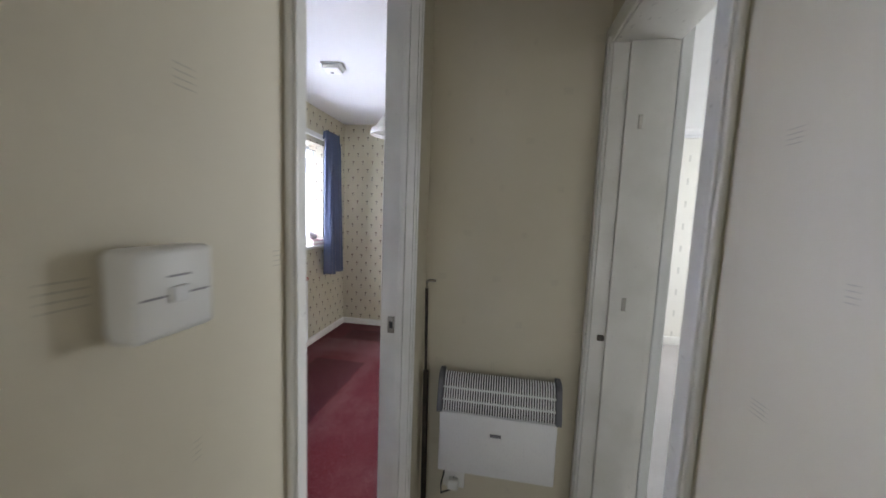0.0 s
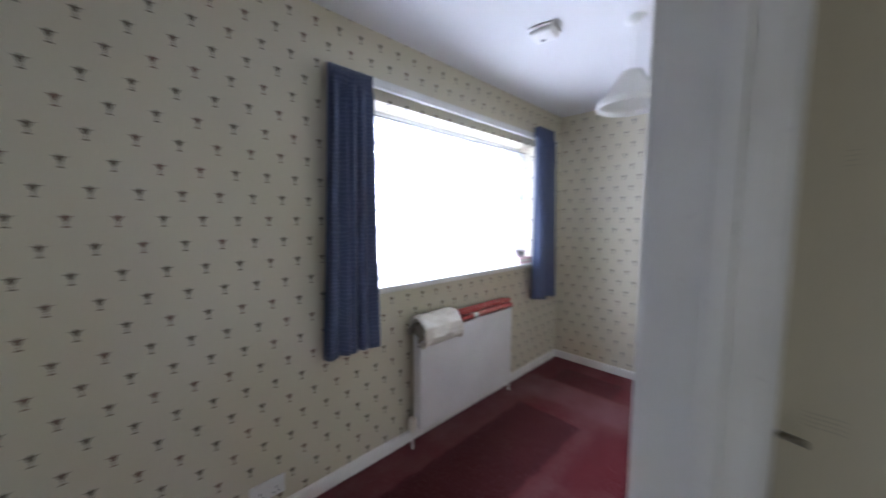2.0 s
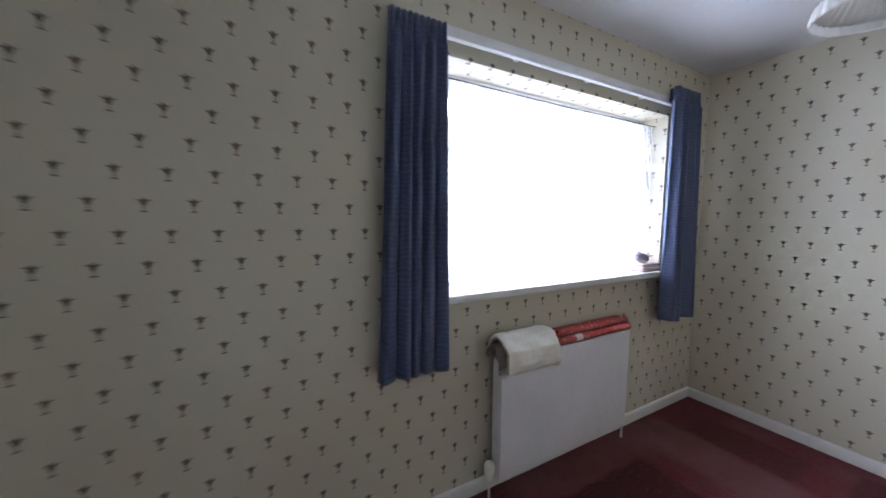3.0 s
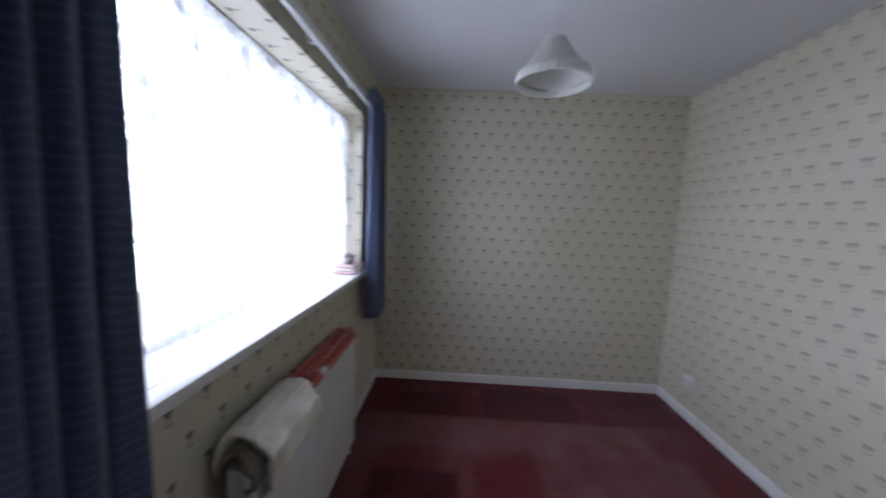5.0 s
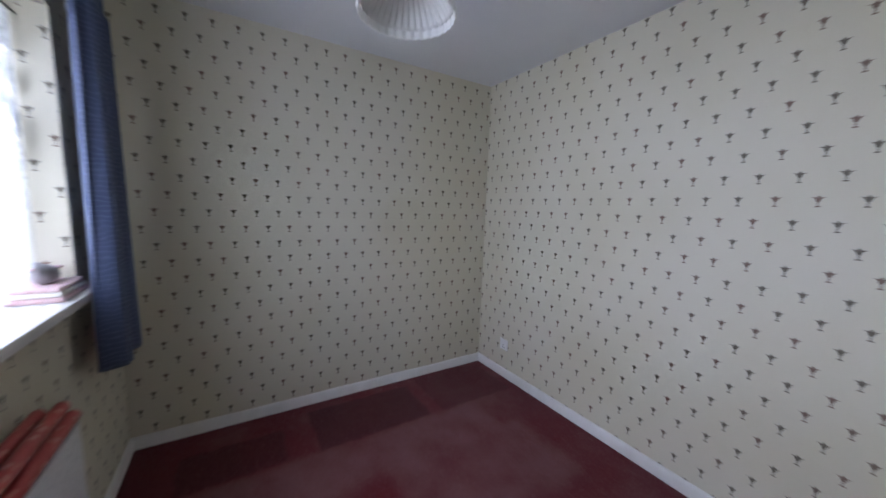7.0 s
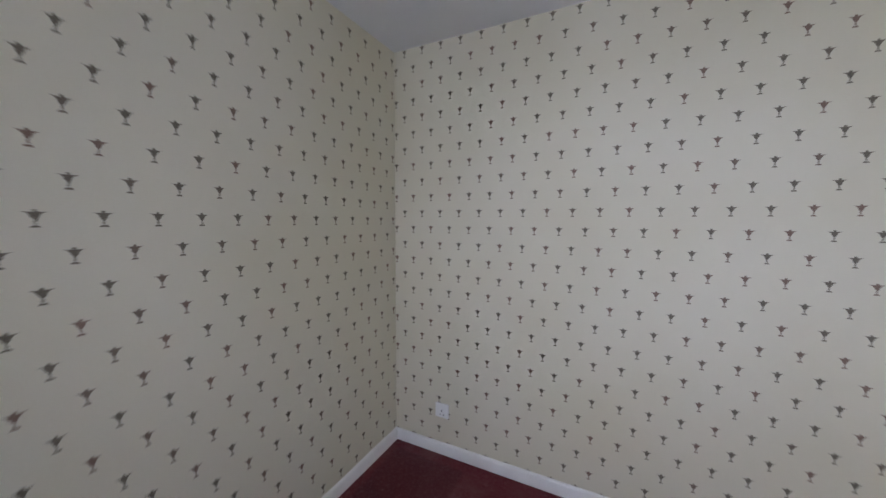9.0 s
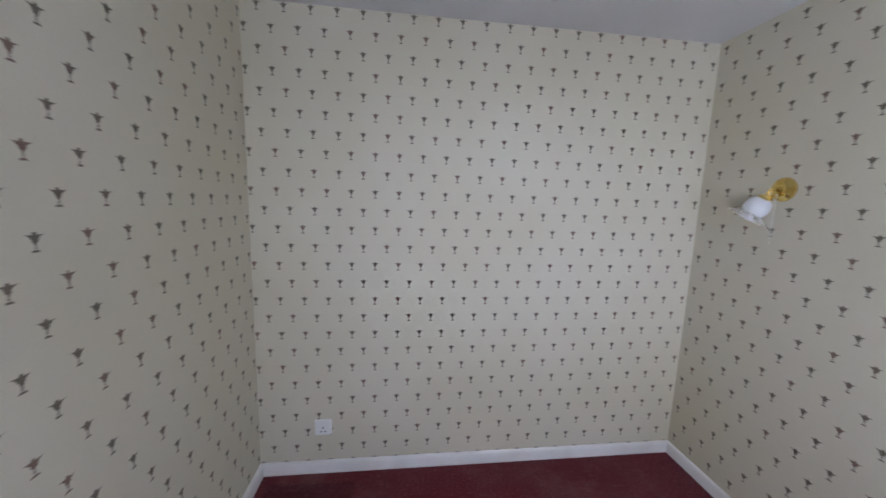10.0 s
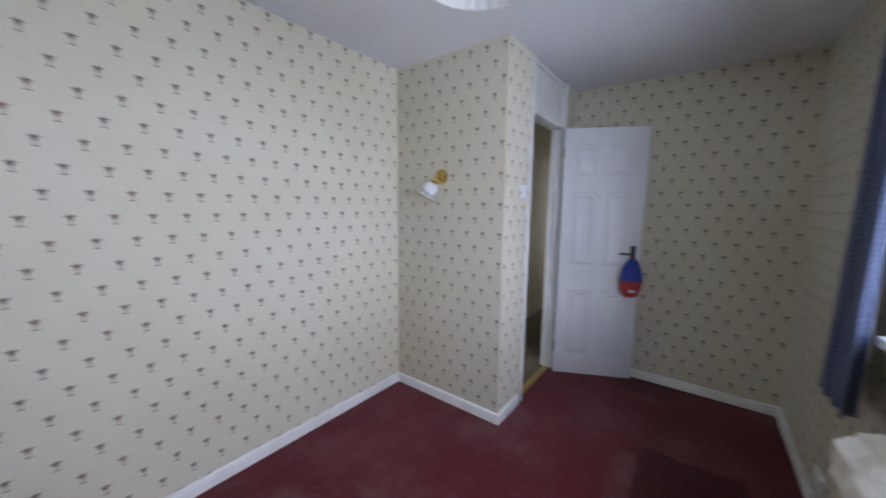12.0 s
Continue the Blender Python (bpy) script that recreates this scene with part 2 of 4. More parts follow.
# ---- materials ----
M_PAPER_L = wallpaper("urn_paper_long_wall", 1.21, 1.772)
M_PAPER_F = wallpaper("urn_paper_far_wall", 1.305, 1.548)
M_PAPER_W = wallpaper("urn_paper_window_wall", 0.38, 1.357)
M_PAPER_N = wallpaper("urn_paper_nib", 0.565, 2.2)
M_PAPER_S = wallpaper("urn_paper_door_side", 1.155, 1.64)
M_PAPER_B = wallpaper("urn_paper_back_wall", 2.14, 1.667)
M_HALL = hall_paper("hall_paper")
M_PALE = pale_paper("second_room_paper")
M_CEIL = plain("ceiling_paint", (0.72, 0.72, 0.72), (0.67, 0.67, 0.67), 0.85, big=1.2, fine=70, bstr=0.25, bdist=0.002)
M_WHITE = plain("white_gloss_paint", (0.78, 0.77, 0.74), (0.70, 0.69, 0.65), 0.32, big=6, fine=60, bstr=0.08)
M_DOOR = plain("white_satin_door_paint", (0.78, 0.79, 0.79), (0.74, 0.75, 0.75), 0.38, big=2, fine=90, bstr=0.06)
M_PLASTIC = plain("white_plastic", (0.78, 0.78, 0.76), (0.72, 0.72, 0.69), 0.35, big=9, fine=200, bstr=0.03)
M_RAD = plain("white_radiator_enamel", (0.78, 0.78, 0.78), (0.73, 0.73, 0.73), 0.3, big=4, fine=150, bstr=0.03)
M_GREY = plain("grey_plastic", (0.17, 0.17, 0.19), (0.12, 0.12, 0.14), 0.45, fine=200)
M_DARK = plain("dark_gap", (0.015, 0.015, 0.015), (0.03, 0.03, 0.03), 0.7)
M_BRASS = plain("polished_brass", (0.75, 0.56, 0.20), (0.62, 0.44, 0.15), 0.18, 1.0, big=30)
M_STEEL = plain("dull_steel", (0.38, 0.36, 0.33), (0.25, 0.23, 0.20), 0.35, 1.0, big=30)
M_IRON = plain("dark_metal", (0.06, 0.055, 0.05), (0.10, 0.08, 0.07), 0.4, 0.8, big=20)
M_CABLE = plain("black_cable", (0.015, 0.015, 0.015), (0.02, 0.02, 0.02), 0.5)
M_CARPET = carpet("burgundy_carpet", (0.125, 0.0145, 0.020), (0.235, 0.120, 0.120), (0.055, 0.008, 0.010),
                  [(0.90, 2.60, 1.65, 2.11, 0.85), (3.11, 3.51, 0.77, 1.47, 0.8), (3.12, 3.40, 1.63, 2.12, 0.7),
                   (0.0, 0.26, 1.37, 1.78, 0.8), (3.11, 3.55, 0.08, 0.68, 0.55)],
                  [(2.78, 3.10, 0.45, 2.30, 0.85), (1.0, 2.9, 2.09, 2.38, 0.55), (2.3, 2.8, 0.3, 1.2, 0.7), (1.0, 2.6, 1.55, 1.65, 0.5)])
M_HCARPET = carpet("brown_hall_carpet", (0.16, 0.12, 0.07), (0.24, 0.19, 0.12), (0.09, 0.06, 0.04), [])
M_GCARPET = carpet("grey_carpet", (0.42, 0.40, 0.39), (0.50, 0.48, 0.47), (0.3, 0.28, 0.28), [])
M_CURTAIN = cloth("blue_moire_curtain", (0.052, 0.072, 0.142), (0.105, 0.135, 0.23), 1.0, 0.55, 0.5)
M_TOWEL = cloth("cream_ribbed_towel", (0.80, 0.77, 0.68), (0.72, 0.68, 0.58), 1.0, 0.95)
M_TOWELIN = cloth("grey_brown_inner_towel", (0.30, 0.27, 0.22), (0.22, 0.19, 0.15), 1.0, 0.95)
M_BLUE = cloth("blue_felt", (0.015, 0.03, 0.22), (0.02, 0.045, 0.28), 1.0, 0.8)
M_RED = cloth("red_felt", (0.28, 0.02, 0.02), (0.36, 0.035, 0.03), 1.0, 0.8)
M_PINK = cloth("faded_pink_cloth", (0.60, 0.36, 0.36), (0.72, 0.55, 0.53), 1.0, 0.85)
M_OAK = plain("brass_threshold", (0.55, 0.40, 0.12), (0.42, 0.30, 0.09), 0.35, 0.9)
M_GREYSTUFF = plain("grey_glaze", (0.25, 0.25, 0.27), (0.4, 0.38, 0.38), 0.3)

M_ROLL, nt, p = material("red_printed_roll_paper", (0.45, 0.07, 0.06), 0.4)
v = nt.nodes.new("ShaderNodeTexVoronoi")
v.inputs["Scale"].default_value = 38
gpos = nt.nodes.new("ShaderNodeNewGeometry")
nt.links.new(gpos.outputs["Position"], v.inputs["Vector"])
f1 = calc(nt, "SUBTRACT", 1.0, smooth(nt, v.outputs["Distance"], 0.22, 0.34))
nt.links.new(mix(nt, calc(nt, "MULTIPLY", f1, 0.55), mix(nt, noise_of(nt, 12, 3), (0.36, 0.04, 0.04), (0.55, 0.11, 0.09)), (0.72, 0.45, 0.40)), p.inputs["Base Color"])
p.inputs["Coat Weight"].default_value = 0.4

M_GLASS, nt, p = material("window_glass", (1, 1, 1), 0.02)
p.inputs["Transmission Weight"].default_value = 1.0
p.inputs["IOR"].default_value = 1.45

M_NET, nt, p = material("white_lace_net", (0.85, 0.86, 0.87), 0.8)
tr, tl, ms = nt.nodes.new("ShaderNodeBsdfTransparent"), nt.nodes.new("ShaderNodeBsdfTranslucent"), nt.nodes.new("ShaderNodeMixShader")
m2 = nt.nodes.new("ShaderNodeMixShader")
tl.inputs[0].default_value = (0.85, 0.87, 0.88, 1)
net_pos = nt.nodes.new("ShaderNodeSeparateXYZ")
net_geo = nt.nodes.new("ShaderNodeNewGeometry")
nt.links.new(net_geo.outputs["Position"], net_pos.inputs[0])
drop = nt.nodes.new("ShaderNodeCombineXYZ")
nt.links.new(calc(nt, "MULTIPLY", net_pos.outputs[0], 34.0), drop.inputs[0])
nt.links.new(calc(nt, "MULTIPLY", net_pos.outputs[2], 11.0), drop.inputs[2])
lace = smooth(nt, noise_of(nt, 1.0, 4, drop.outputs[0], 0.65), 0.41, 0.58)
lace = calc(nt, "MULTIPLY", lace, smooth(nt, net_pos.outputs[2], 1.20, 1.62))      # leaf pattern woven into the upper band
cover = calc(nt, "MULTIPLY_ADD", lace, 0.74, 0.20)
nt.links.new(calc(nt, "MULTIPLY_ADD", lace, -0.46, 0.5), m2.inputs[0])      # denser thread lets less light through
nt.links.new(p.outputs[0], m2.inputs[1])
nt.links.new(tl.outputs[0], m2.inputs[2])
nt.links.new(cover, ms.inputs[0])
nt.links.new(tr.outputs[0], ms.inputs[1])
nt.links.new(m2.outputs[0], ms.inputs[2])
nt.links.new(ms.outputs[0], nt.nodes["Material Output"].inputs[0])


def translucent(name, color, amount):
    m, nt, p = material(name, color, 0.7)
    t, ms_ = nt.nodes.new("ShaderNodeBsdfTranslucent"), nt.nodes.new("ShaderNodeMixShader")
    t.inputs[0].default_value = (*color, 1)
    ms_.inputs[0].default_value = amount
    nt.links.new(p.outputs[0], ms_.inputs[1])
    nt.links.new(t.outputs[0], ms_.inputs[2])
    nt.links.new(ms_.outputs[0], nt.nodes["Material Output"].inputs[0])
    bump(nt, p, noise_of(nt, 300, 2), 0.2, 0.001)
    return m


M_SHADE = translucent("pleated_cream_silk", (0.80, 0.79, 0.75), 0.4)
M_OPAL = translucent("opal_glass", (0.82, 0.83, 0.84), 0.3)
M_CLEAR, nt, p = material("clear_frilled_glass", (0.95, 0.95, 0.92), 0.05)
p.inputs["Transmission Weight"].default_value = 0.9


# ---- mesh helpers ----
def add_box(bm, x0, x1, y0, y1, z0, z1, mat=0):
    vs = [bm.verts.new((x, y, z)) for x in (x0, x1) for y in (y0, y1) for z in (z0, z1)]
    for idx in ((0, 1, 3, 2), (4, 6, 7, 5), (0, 4, 5, 1), (2, 3, 7, 6), (0, 2, 6, 4), (1, 5, 7, 3)):
        f = bm.faces.new([vs[k] for k in idx])
        f.material_index = mat
    return bm


def box(x0, x1, y0, y1, z0, z1, bevel=0.0, segments=2):
    bm = add_box(bmesh.new(), x0, x1, y0, y1, z0, z1)
    bmesh.ops.recalc_face_normals(bm, faces=bm.faces)
    if bevel:
        bmesh.ops.bevel(bm, geom=bm.edges[:], offset=bevel, segments=segments, affect="EDGES", profile=0.5)
    return bm


def cylinder(r, a, b, segments=20, r2=None, bevel=0.0):
    """A cylinder or cone from point a to point b."""
    a, b = Vector(a), Vector(b)
    bm = bmesh.new()
    bmesh.ops.create_cone(bm, cap_ends=True, segments=segments, radius1=r, radius2=r if r2 is None else r2, depth=(b - a).length)
    if bevel:
        bmesh.ops.bevel(bm, geom=[e for e in bm.edges if len(e.link_faces) == 2 and e.calc_face_angle(0) > 0.8], offset=bevel, segments=2, affect="EDGES", profile=0.5)
    m = Matrix.Translation((a + b) / 2) @ (b - a).to_track_quat("Z", "Y").to_matrix().to_4x4()
    bmesh.ops.transform(bm, matrix=m, verts=bm.verts)
    return bm


def lathe(profile, segments=32, ripple=0.0, count=0, closed=False):
    """Turns (radius, z) pairs round the z axis; ripple pleats the surface."""
    bm = bmesh.new()
    rings = []
    for k, (r, z) in enumerate(profile):
        rings.append([bm.verts.new(((r * (1 + ripple * math.cos(count * 2 * math.pi * s / segments))) * math.cos(2 * math.pi * s / segments),
                                    (r * (1 + ripple * math.cos(count * 2 * math.pi * s / segments))) * math.sin(2 * math.pi * s / segments), z)) for s in range(segments)])
    for a, b in zip(rings, rings[1:]):
        for s in range(segments):
            bm.faces.new((a[s], a[(s + 1) % segments], b[(s + 1) % segments], b[s]))
    if closed:
        bm.faces.new(rings[0][::-1])
        bm.faces.new(rings[-1])
    bmesh.ops.recalc_face_normals(bm, faces=bm.faces)
    return bm


def tube(points, r, segments=10):
    """A round tube along a line of points."""
    bm = bmesh.new()
    rings = []
    pts = [Vector(q) for q in points]
    for k, q in enumerate(pts):
        d = (pts[min(k + 1, len(pts) - 1)] - pts[max(k - 1, 0)]).normalized()
        m = d.to_track_quat("Z", "Y").to_matrix()
        rings.append([bm.verts.new(q + m @ Vector((r * math.cos(2 * math.pi * s / segments), r * math.sin(2 * math.pi * s / segments), 0))) for s in range(segments)])
    for a, b in zip(rings, rings[1:]):
        for s in range(segments):
            bm.faces.new((a[s], a[(s + 1) % segments], b[(s + 1) % segments], b[s]))
    bm.faces.new(rings[0][::-1])
    bm.faces.new(rings[-1])
    bmesh.ops.recalc_face_normals(bm, faces=bm.faces)
    return bm


def joined(*bms):
    out = bmesh.new()
    for b in bms:
        me = bpy.data.meshes.new("piece")
        b.to_mesh(me)
        b.free()
        out.from_mesh(me)
        bpy.data.meshes.remove(me)
    return out


def mesh_object(name, bm, mats, smooth_angle=None):
    me = bpy.data.meshes.new(name)
    bm.to_mesh(me)
    bm.free()
    for m in (mats if isinstance(mats, (list, tuple)) else [mats]):
        me.materials.append(m)
    if smooth_angle:
        for f in me.polygons:
            f.use_smooth = True
        me.set_sharp_from_angle(angle=radians(smooth_angle))
    return new(name, me)


def part(name, bm, mat, parent, label="", smooth_angle=40):
    ob = mesh_object(name, bm, mat, smooth_angle)
    ob.parent = parent
    if label:
        tagged(ob, label)
    return ob


def thing(name, label, category, m=None, group="", kind=""):
    ob = new(name)
    if m is not None:
        ob.matrix_world = m
    return tagged(ob, label, category, group, kind)


def structure(name, bm, mats, label, category, smooth_angle=None):
    bmesh.ops.recalc_face_normals(bm, faces=bm.faces)
    return tagged(mesh_object(name, bm, mats, smooth_angle), label, category, kind="structure")


# ---- floors and ceiling ----
bm = bmesh.new()
add_box(bm, XB - 0.1, XF + 0.1, YN - 0.05, YW + 0.1, -0.1, 0)
add_box(bm, HX + 0.03, XF + 0.1, -0.02, YN - 0.05, -0.1, 0)
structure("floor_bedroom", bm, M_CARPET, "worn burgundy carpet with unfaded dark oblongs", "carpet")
bm = bmesh.new()
add_box(bm, -1.8, HX + 0.03, 0.10, YN - 0.05, -0.1, -0.002)
structure("floor_hall", bm, M_HCARPET, "plain brown hall carpet", "carpet")
bm = bmesh.new()
add_box(bm, -0.6, 4.0, -3.3, -0.02, -0.1, 0)
add_box(bm, -0.6, HX + 0.03, -0.02, 0.10, -0.1, 0)
structure("floor_second_room", bm, M_GCARPET, "pale grey fitted carpet", "carpet")
structure("ceiling", add_box(bmesh.new(), -1.9, 4.1, -3.4, 2.8, H, H + 0.1), M_CEIL, "white painted ceiling, slightly uneven", "ceiling")


def faces_to(bm, test, index):
    for f in bm.faces:
        f.normal_update()
        if test(f.calc_center_median(), f.normal):
            f.material_index = index


# ---- walls ----
bm = bmesh.new()
for x0, x1, z0, z1 in ((XB - 0.1, WX0, 0, H), (WX1, XF + 0.1, 0, H), (WX0, WX1, 0, WZ0), (WX0, WX1, WZ1, H)):
    add_box(bm, x0, x1, YW, YW + 0.23, z0, z1)
structure("wall_window", bm, M_PAPER_W, "cream wallpaper with small brown urns, window opening", "wall")
structure("wall_far", add_box(bmesh.new(), XF, XF + 0.1, -0.025, YW, 0, H), M_PAPER_F, "cream wallpaper with small brown urns", "wall")
bm = add_box(bmesh.new(), HX, XF, -0.025, 0, 0, H)
bmesh.ops.recalc_face_normals(bm, faces=bm.faces)
faces_to(bm, lambda c, n: n.y < -0.5 or n.x < -0.5, 1)
structure("wall_long", bm, [M_PAPER_L, M_PALE], "cream wallpaper with small brown urns", "wall")
bm = add_box(bmesh.new(), HX, NX, 0, YN, 0, H)
bmesh.ops.recalc_face_normals(bm, faces=bm.faces)
faces_to(bm, lambda c, n: n.x < -0.5, 1)
faces_to(bm, lambda c, n: n.y > 0.5, 2)
structure("wall_nib", bm, [M_PAPER_N, M_HALL, M_PAPER_S], "papered partition boxed out beside the door", "wall")
bm = bmesh.new()
add_box(bm, DX1 + 0.03, HX, HY1, YN, 0, H)
add_box(bm, XB - 0.1, DX0 - 0.03, HY1, YN, 0, H)
add_box(bm, -1.8, XB - 0.1, HY1, YN, 0, H)
bmesh.ops.recalc_face_normals(bm, faces=bm.faces)
faces_to(bm, lambda c, n: n.y < -0.5, 1)
structure("wall_door", bm, [M_PAPER_S, M_HALL], "partition with the bedroom doorway", "wall")
structure("wall_back", add_box(bmesh.new(), XB - 0.1, XB, YN, YW, 0, H), M_PAPER_B, "cream wallpaper behind the open door", "wall")
RX0, RX1 = 0.49, 1.06
RY = 0.0                # second-room face of the hall partition
RTOP = 1.91
bm = bmesh.new()
add_box(bm, -1.8, RX0 - 0.03, RY, HY0, 0, H)
add_box(bm, RX1 + 0.03, HX, RY, HY0, 0, H)
add_box(bm, RX0 - 0.03, RX1 + 0.03, RY, HY0, RTOP + 0.035, H)
bmesh.ops.recalc_face_normals(bm, faces=bm.faces)
faces_to(bm, lambda c, n: n.y < -0.5, 1)
structure("wall_hall_right", bm, [M_HALL, M_PALE], "cream embossed hall wallpaper", "wall")
# unseen end wall; its opening is added to let the fill lamp in
bm = bmesh.new()
for y0, y1, z0, z1 in ((RY, 0.26, 0, H), (0.74, YN, 0, H), (0.26, 0.74, 0, 0.25), (0.26, 0.74, 2.0, H)):
    add_box(bm, -1.9, -1.8, y0, y1, z0, z1)
structure("wall_hall_end", bm, M_HALL, "unseen cream hall wall with an opening added for the fill lamp", "wall")
structure("wall_second_far", add_box(bmesh.new(), 3.87, 3.97, -3.2, RY, 0, H), M_PALE, "white wallpaper with small grey marks", "wall")
structure("wall_second_side", add_box(bmesh.new(), -0.6, -0.5, -3.2, RY, 0, H), M_PALE, "white wallpaper with small grey marks", "wall")
bm = bmesh.new()
for x0, x1, z0, z1 in ((-0.6, 1.9, 0, H), (3.7, 3.97, 0, H), (1.9, 3.7, 0, 0.9), (1.9, 3.7, 2.1, H)):
    add_box(bm, x0, x1, -3.3, -3.2, z0, z1)
structure("wall_second_window", bm, M_PALE, "white papered wall with a window opening", "wall")


def cove(name, a, b, inward, size):
    """Coved cornice between wall and ceiling from a to b."""
    bm = bmesh.new()
    prof = [(0, 0), (size * 0.15, 0)] + [(size * (1 - math.cos(t)) * 0.85 + size * 0.15, size * math.sin(t)) for t in np.linspace(0, math.pi / 2, 6)] + [(0, size)]
    rows = []
    for e in (a, b):
        rows.append([bm.verts.new((e[0] + inward[0] * o, e[1] + inward[1] * o, H - size + h)) for o, h in prof])
    n = len(prof)
    for k in range(n):
        bm.faces.new((rows[0][k], rows[0][(k + 1) % n], rows[1][(k + 1) % n], rows[1][k]))
    bm.faces.new(rows[0])
    bm.faces.new(rows[1][::-1])
    return structure(name, bm, M_CEIL, "white coved cornice", "cornice")


cove("trim_second_room", (3.868, -3.2), (3.868, -0.1), (-1, 0), 0.09)


# ---- baseboards ----
def baseboard(name, a, b, inward, height=0.068, thick=0.016):
    """A painted skirting with a rounded top and a slightly uneven foot."""
    a, b, n = Vector((*a, 0)), Vector((*b, 0)), Vector((*inward, 0))
    length = (b - a).length
    d = (b - a) / length
    steps = max(2, int(length / 0.06))
    prof = [(0.0, 0.0), (thick, 0.0), (thick, height - 0.012), (thick * 0.8, height - 0.004), (thick * 0.4, height), (0.0, height)]
    bm = bmesh.new()
    rows = []
    for k in range(steps + 1):
        q = a + d * (length * k / steps)
        w = noise.noise(q * 3.1) * 0.004
        rows.append([bm.verts.new(q + n * (o + (w * 0.4 if o else 0)) + Vector((0, 0, h + (w if h > 0.01 else 0)))) for o, h in prof])
    for r, s in zip(rows, rows[1:]):
        for k in range(len(prof) - 1):
            bm.faces.new((r[k], r[k + 1], s[k + 1], s[k]))
    bm.faces.new(rows[0])
    bm.faces.new(rows[-1][::-1])
    return structure(name, bm, M_WHITE, "white gloss-painted skirting board", "skirting board", 50)


baseboard("baseboard_window", (XB + 0.016, YW), (XF - 0.016, YW), (0, -1))
baseboard("baseboard_far", (XF, 0.0), (XF, YW), (-1, 0))
baseboard("baseboard_long", (NX + 0.016, 0.0), (XF - 0.016, 0.0), (0, 1))
baseboard("baseboard_nib", (NX, 0.0), (NX, YN + 0.016), (1, 0))
baseboard("baseboard_door_side", (DX1 + 0.07, YN), (NX, YN), (0, 1))
baseboard("baseboard_back", (XB, YN), (XB, YW), (1, 0))
baseboard("baseboard_second", (3.87, -3.2), (3.87, -0.08), (-1, 0), 0.1)
baseboard("baseboard_hall", (-1.8, HY1), (DX0 - 0.1, HY1), (0, -1))


# ---- window ----
structure("backdrop_sky", add_box(bmesh.new(), -9.0, 18.0, 6.0, 6.05, -4.0, 7.0), None, "bright white overcast sky", "sky")
M_SKY = bpy.data.materials.new("overcast_sky")
M_SKY.use_nodes = True
M_SKY.node_tree.nodes.remove(M_SKY.node_tree.nodes["Principled BSDF"])
em = M_SKY.node_tree.nodes.new("ShaderNodeEmission")
em.inputs[0].default_value, em.inputs[1].default_value = (0.93, 0.97, 1.0, 1), 2.7
M_SKY.node_tree.links.new(em.outputs[0], M_SKY.node_tree.nodes["Material Output"].inputs[0])
bpy.data.objects["backdrop_sky"].data.materials.clear()
bpy.data.objects["backdrop_sky"].data.materials.append(M_SKY)

window = thing("window_1", "white window with a single large pane", "window", kind="structure")
FY0, FY1 = YW + 0.15, YW + 0.21
for nm, b in (("frame_rail", box(WX0, WX1, FY0, FY1, WZ1 - 0.055, WZ1 - 0.002, 0.006)), ("frame_rail", box(WX0, WX1, FY0, FY1, WZ0 + 0.002, WZ0 + 0.035, 0.006)),
              ("frame_stile", box(WX0 + 0.002, WX0 + 0.057, FY0, FY1, WZ0 + 0.035, WZ1 - 0.055, 0.006)), ("frame_stile", box(WX1 - 0.057, WX1 - 0.002, FY0, FY1, WZ0 + 0.035, WZ1 - 0.055, 0.006))):
    part(nm, b, M_PLASTIC, window)
pane = part("pane", box(WX0 + 0.057, WX1 - 0.057, FY0 + 0.025, FY0 + 0.031, WZ0 + 0.035, WZ1 - 0.055), M_GLASS, window)
pane.visible_shadow = False
sill = tagged(mesh_object("window_sill", box(WX0 - 0.03, WX1 + 0.03, YW - 0.065, YW - 0.001, WZ0 - 0.022, WZ0 + 0.012, 0.006), M_WHITE, 40),
              "white-painted window board", "window sill", kind="structure")
part("sill_board", box(WX0 + 0.001, WX1 - 0.001, YW - 0.002, FY0 - 0.001, WZ0 + 0.001, WZ0 + 0.0115), M_WHITE, sill)


def hanging(x0, x1, z0, z1, y, folds, depth, flare, nx, nz, seed, header=0.0, shift=0.0):
    """A hanging cloth: folds deepen towards the hem; header pinches the top."""
    rng = random.Random(seed)
    ph = [rng.uniform(0, 6.28) for _ in range(4)]
    bm = bmesh.new()
    rows = []
    for j in range(nz + 1):
        t = j / nz
        row = []
        for k in range(nx + 1):
            s = k / nx
            wob = 0.35 * math.sin(2.1 * t + ph[0]) + 0.25 * math.sin(7 * s + ph[1])
            a = s * folds * 2 * math.pi + wob
            d = depth * (0.55 + 0.45 * t) * (1.0 + 0.35 * math.sin(3.3 * s * 6.28 + ph[2]))
            if header and t < header:
                d *= 0.45
                a = s * folds * 4 * math.pi
            yy = y - depth * 0.5 + d * 0.5 * (math.sin(a) + 0.25 * math.sin(2.3 * a + ph[3]))
            x = x0 + (x1 - x0) * s + (s - 0.5) * flare * t + shift * t + 0.3 * d * math.cos(a) * t
            z = z1 + (z0 - z1) * t + (0.006 * math.sin(a * 0.5 + ph[1]) * t) + (0.006 * abs(math.sin(a * 0.5)) if t == 0 else 0)
            row.append(bm.verts.new((x, yy, z)))
        rows.append(row)
    for a, b in zip(rows, rows[1:]):
        for k in range(nx):
            bm.faces.new((a[k], a[k + 1], b[k + 1], b[k]))
    return bm


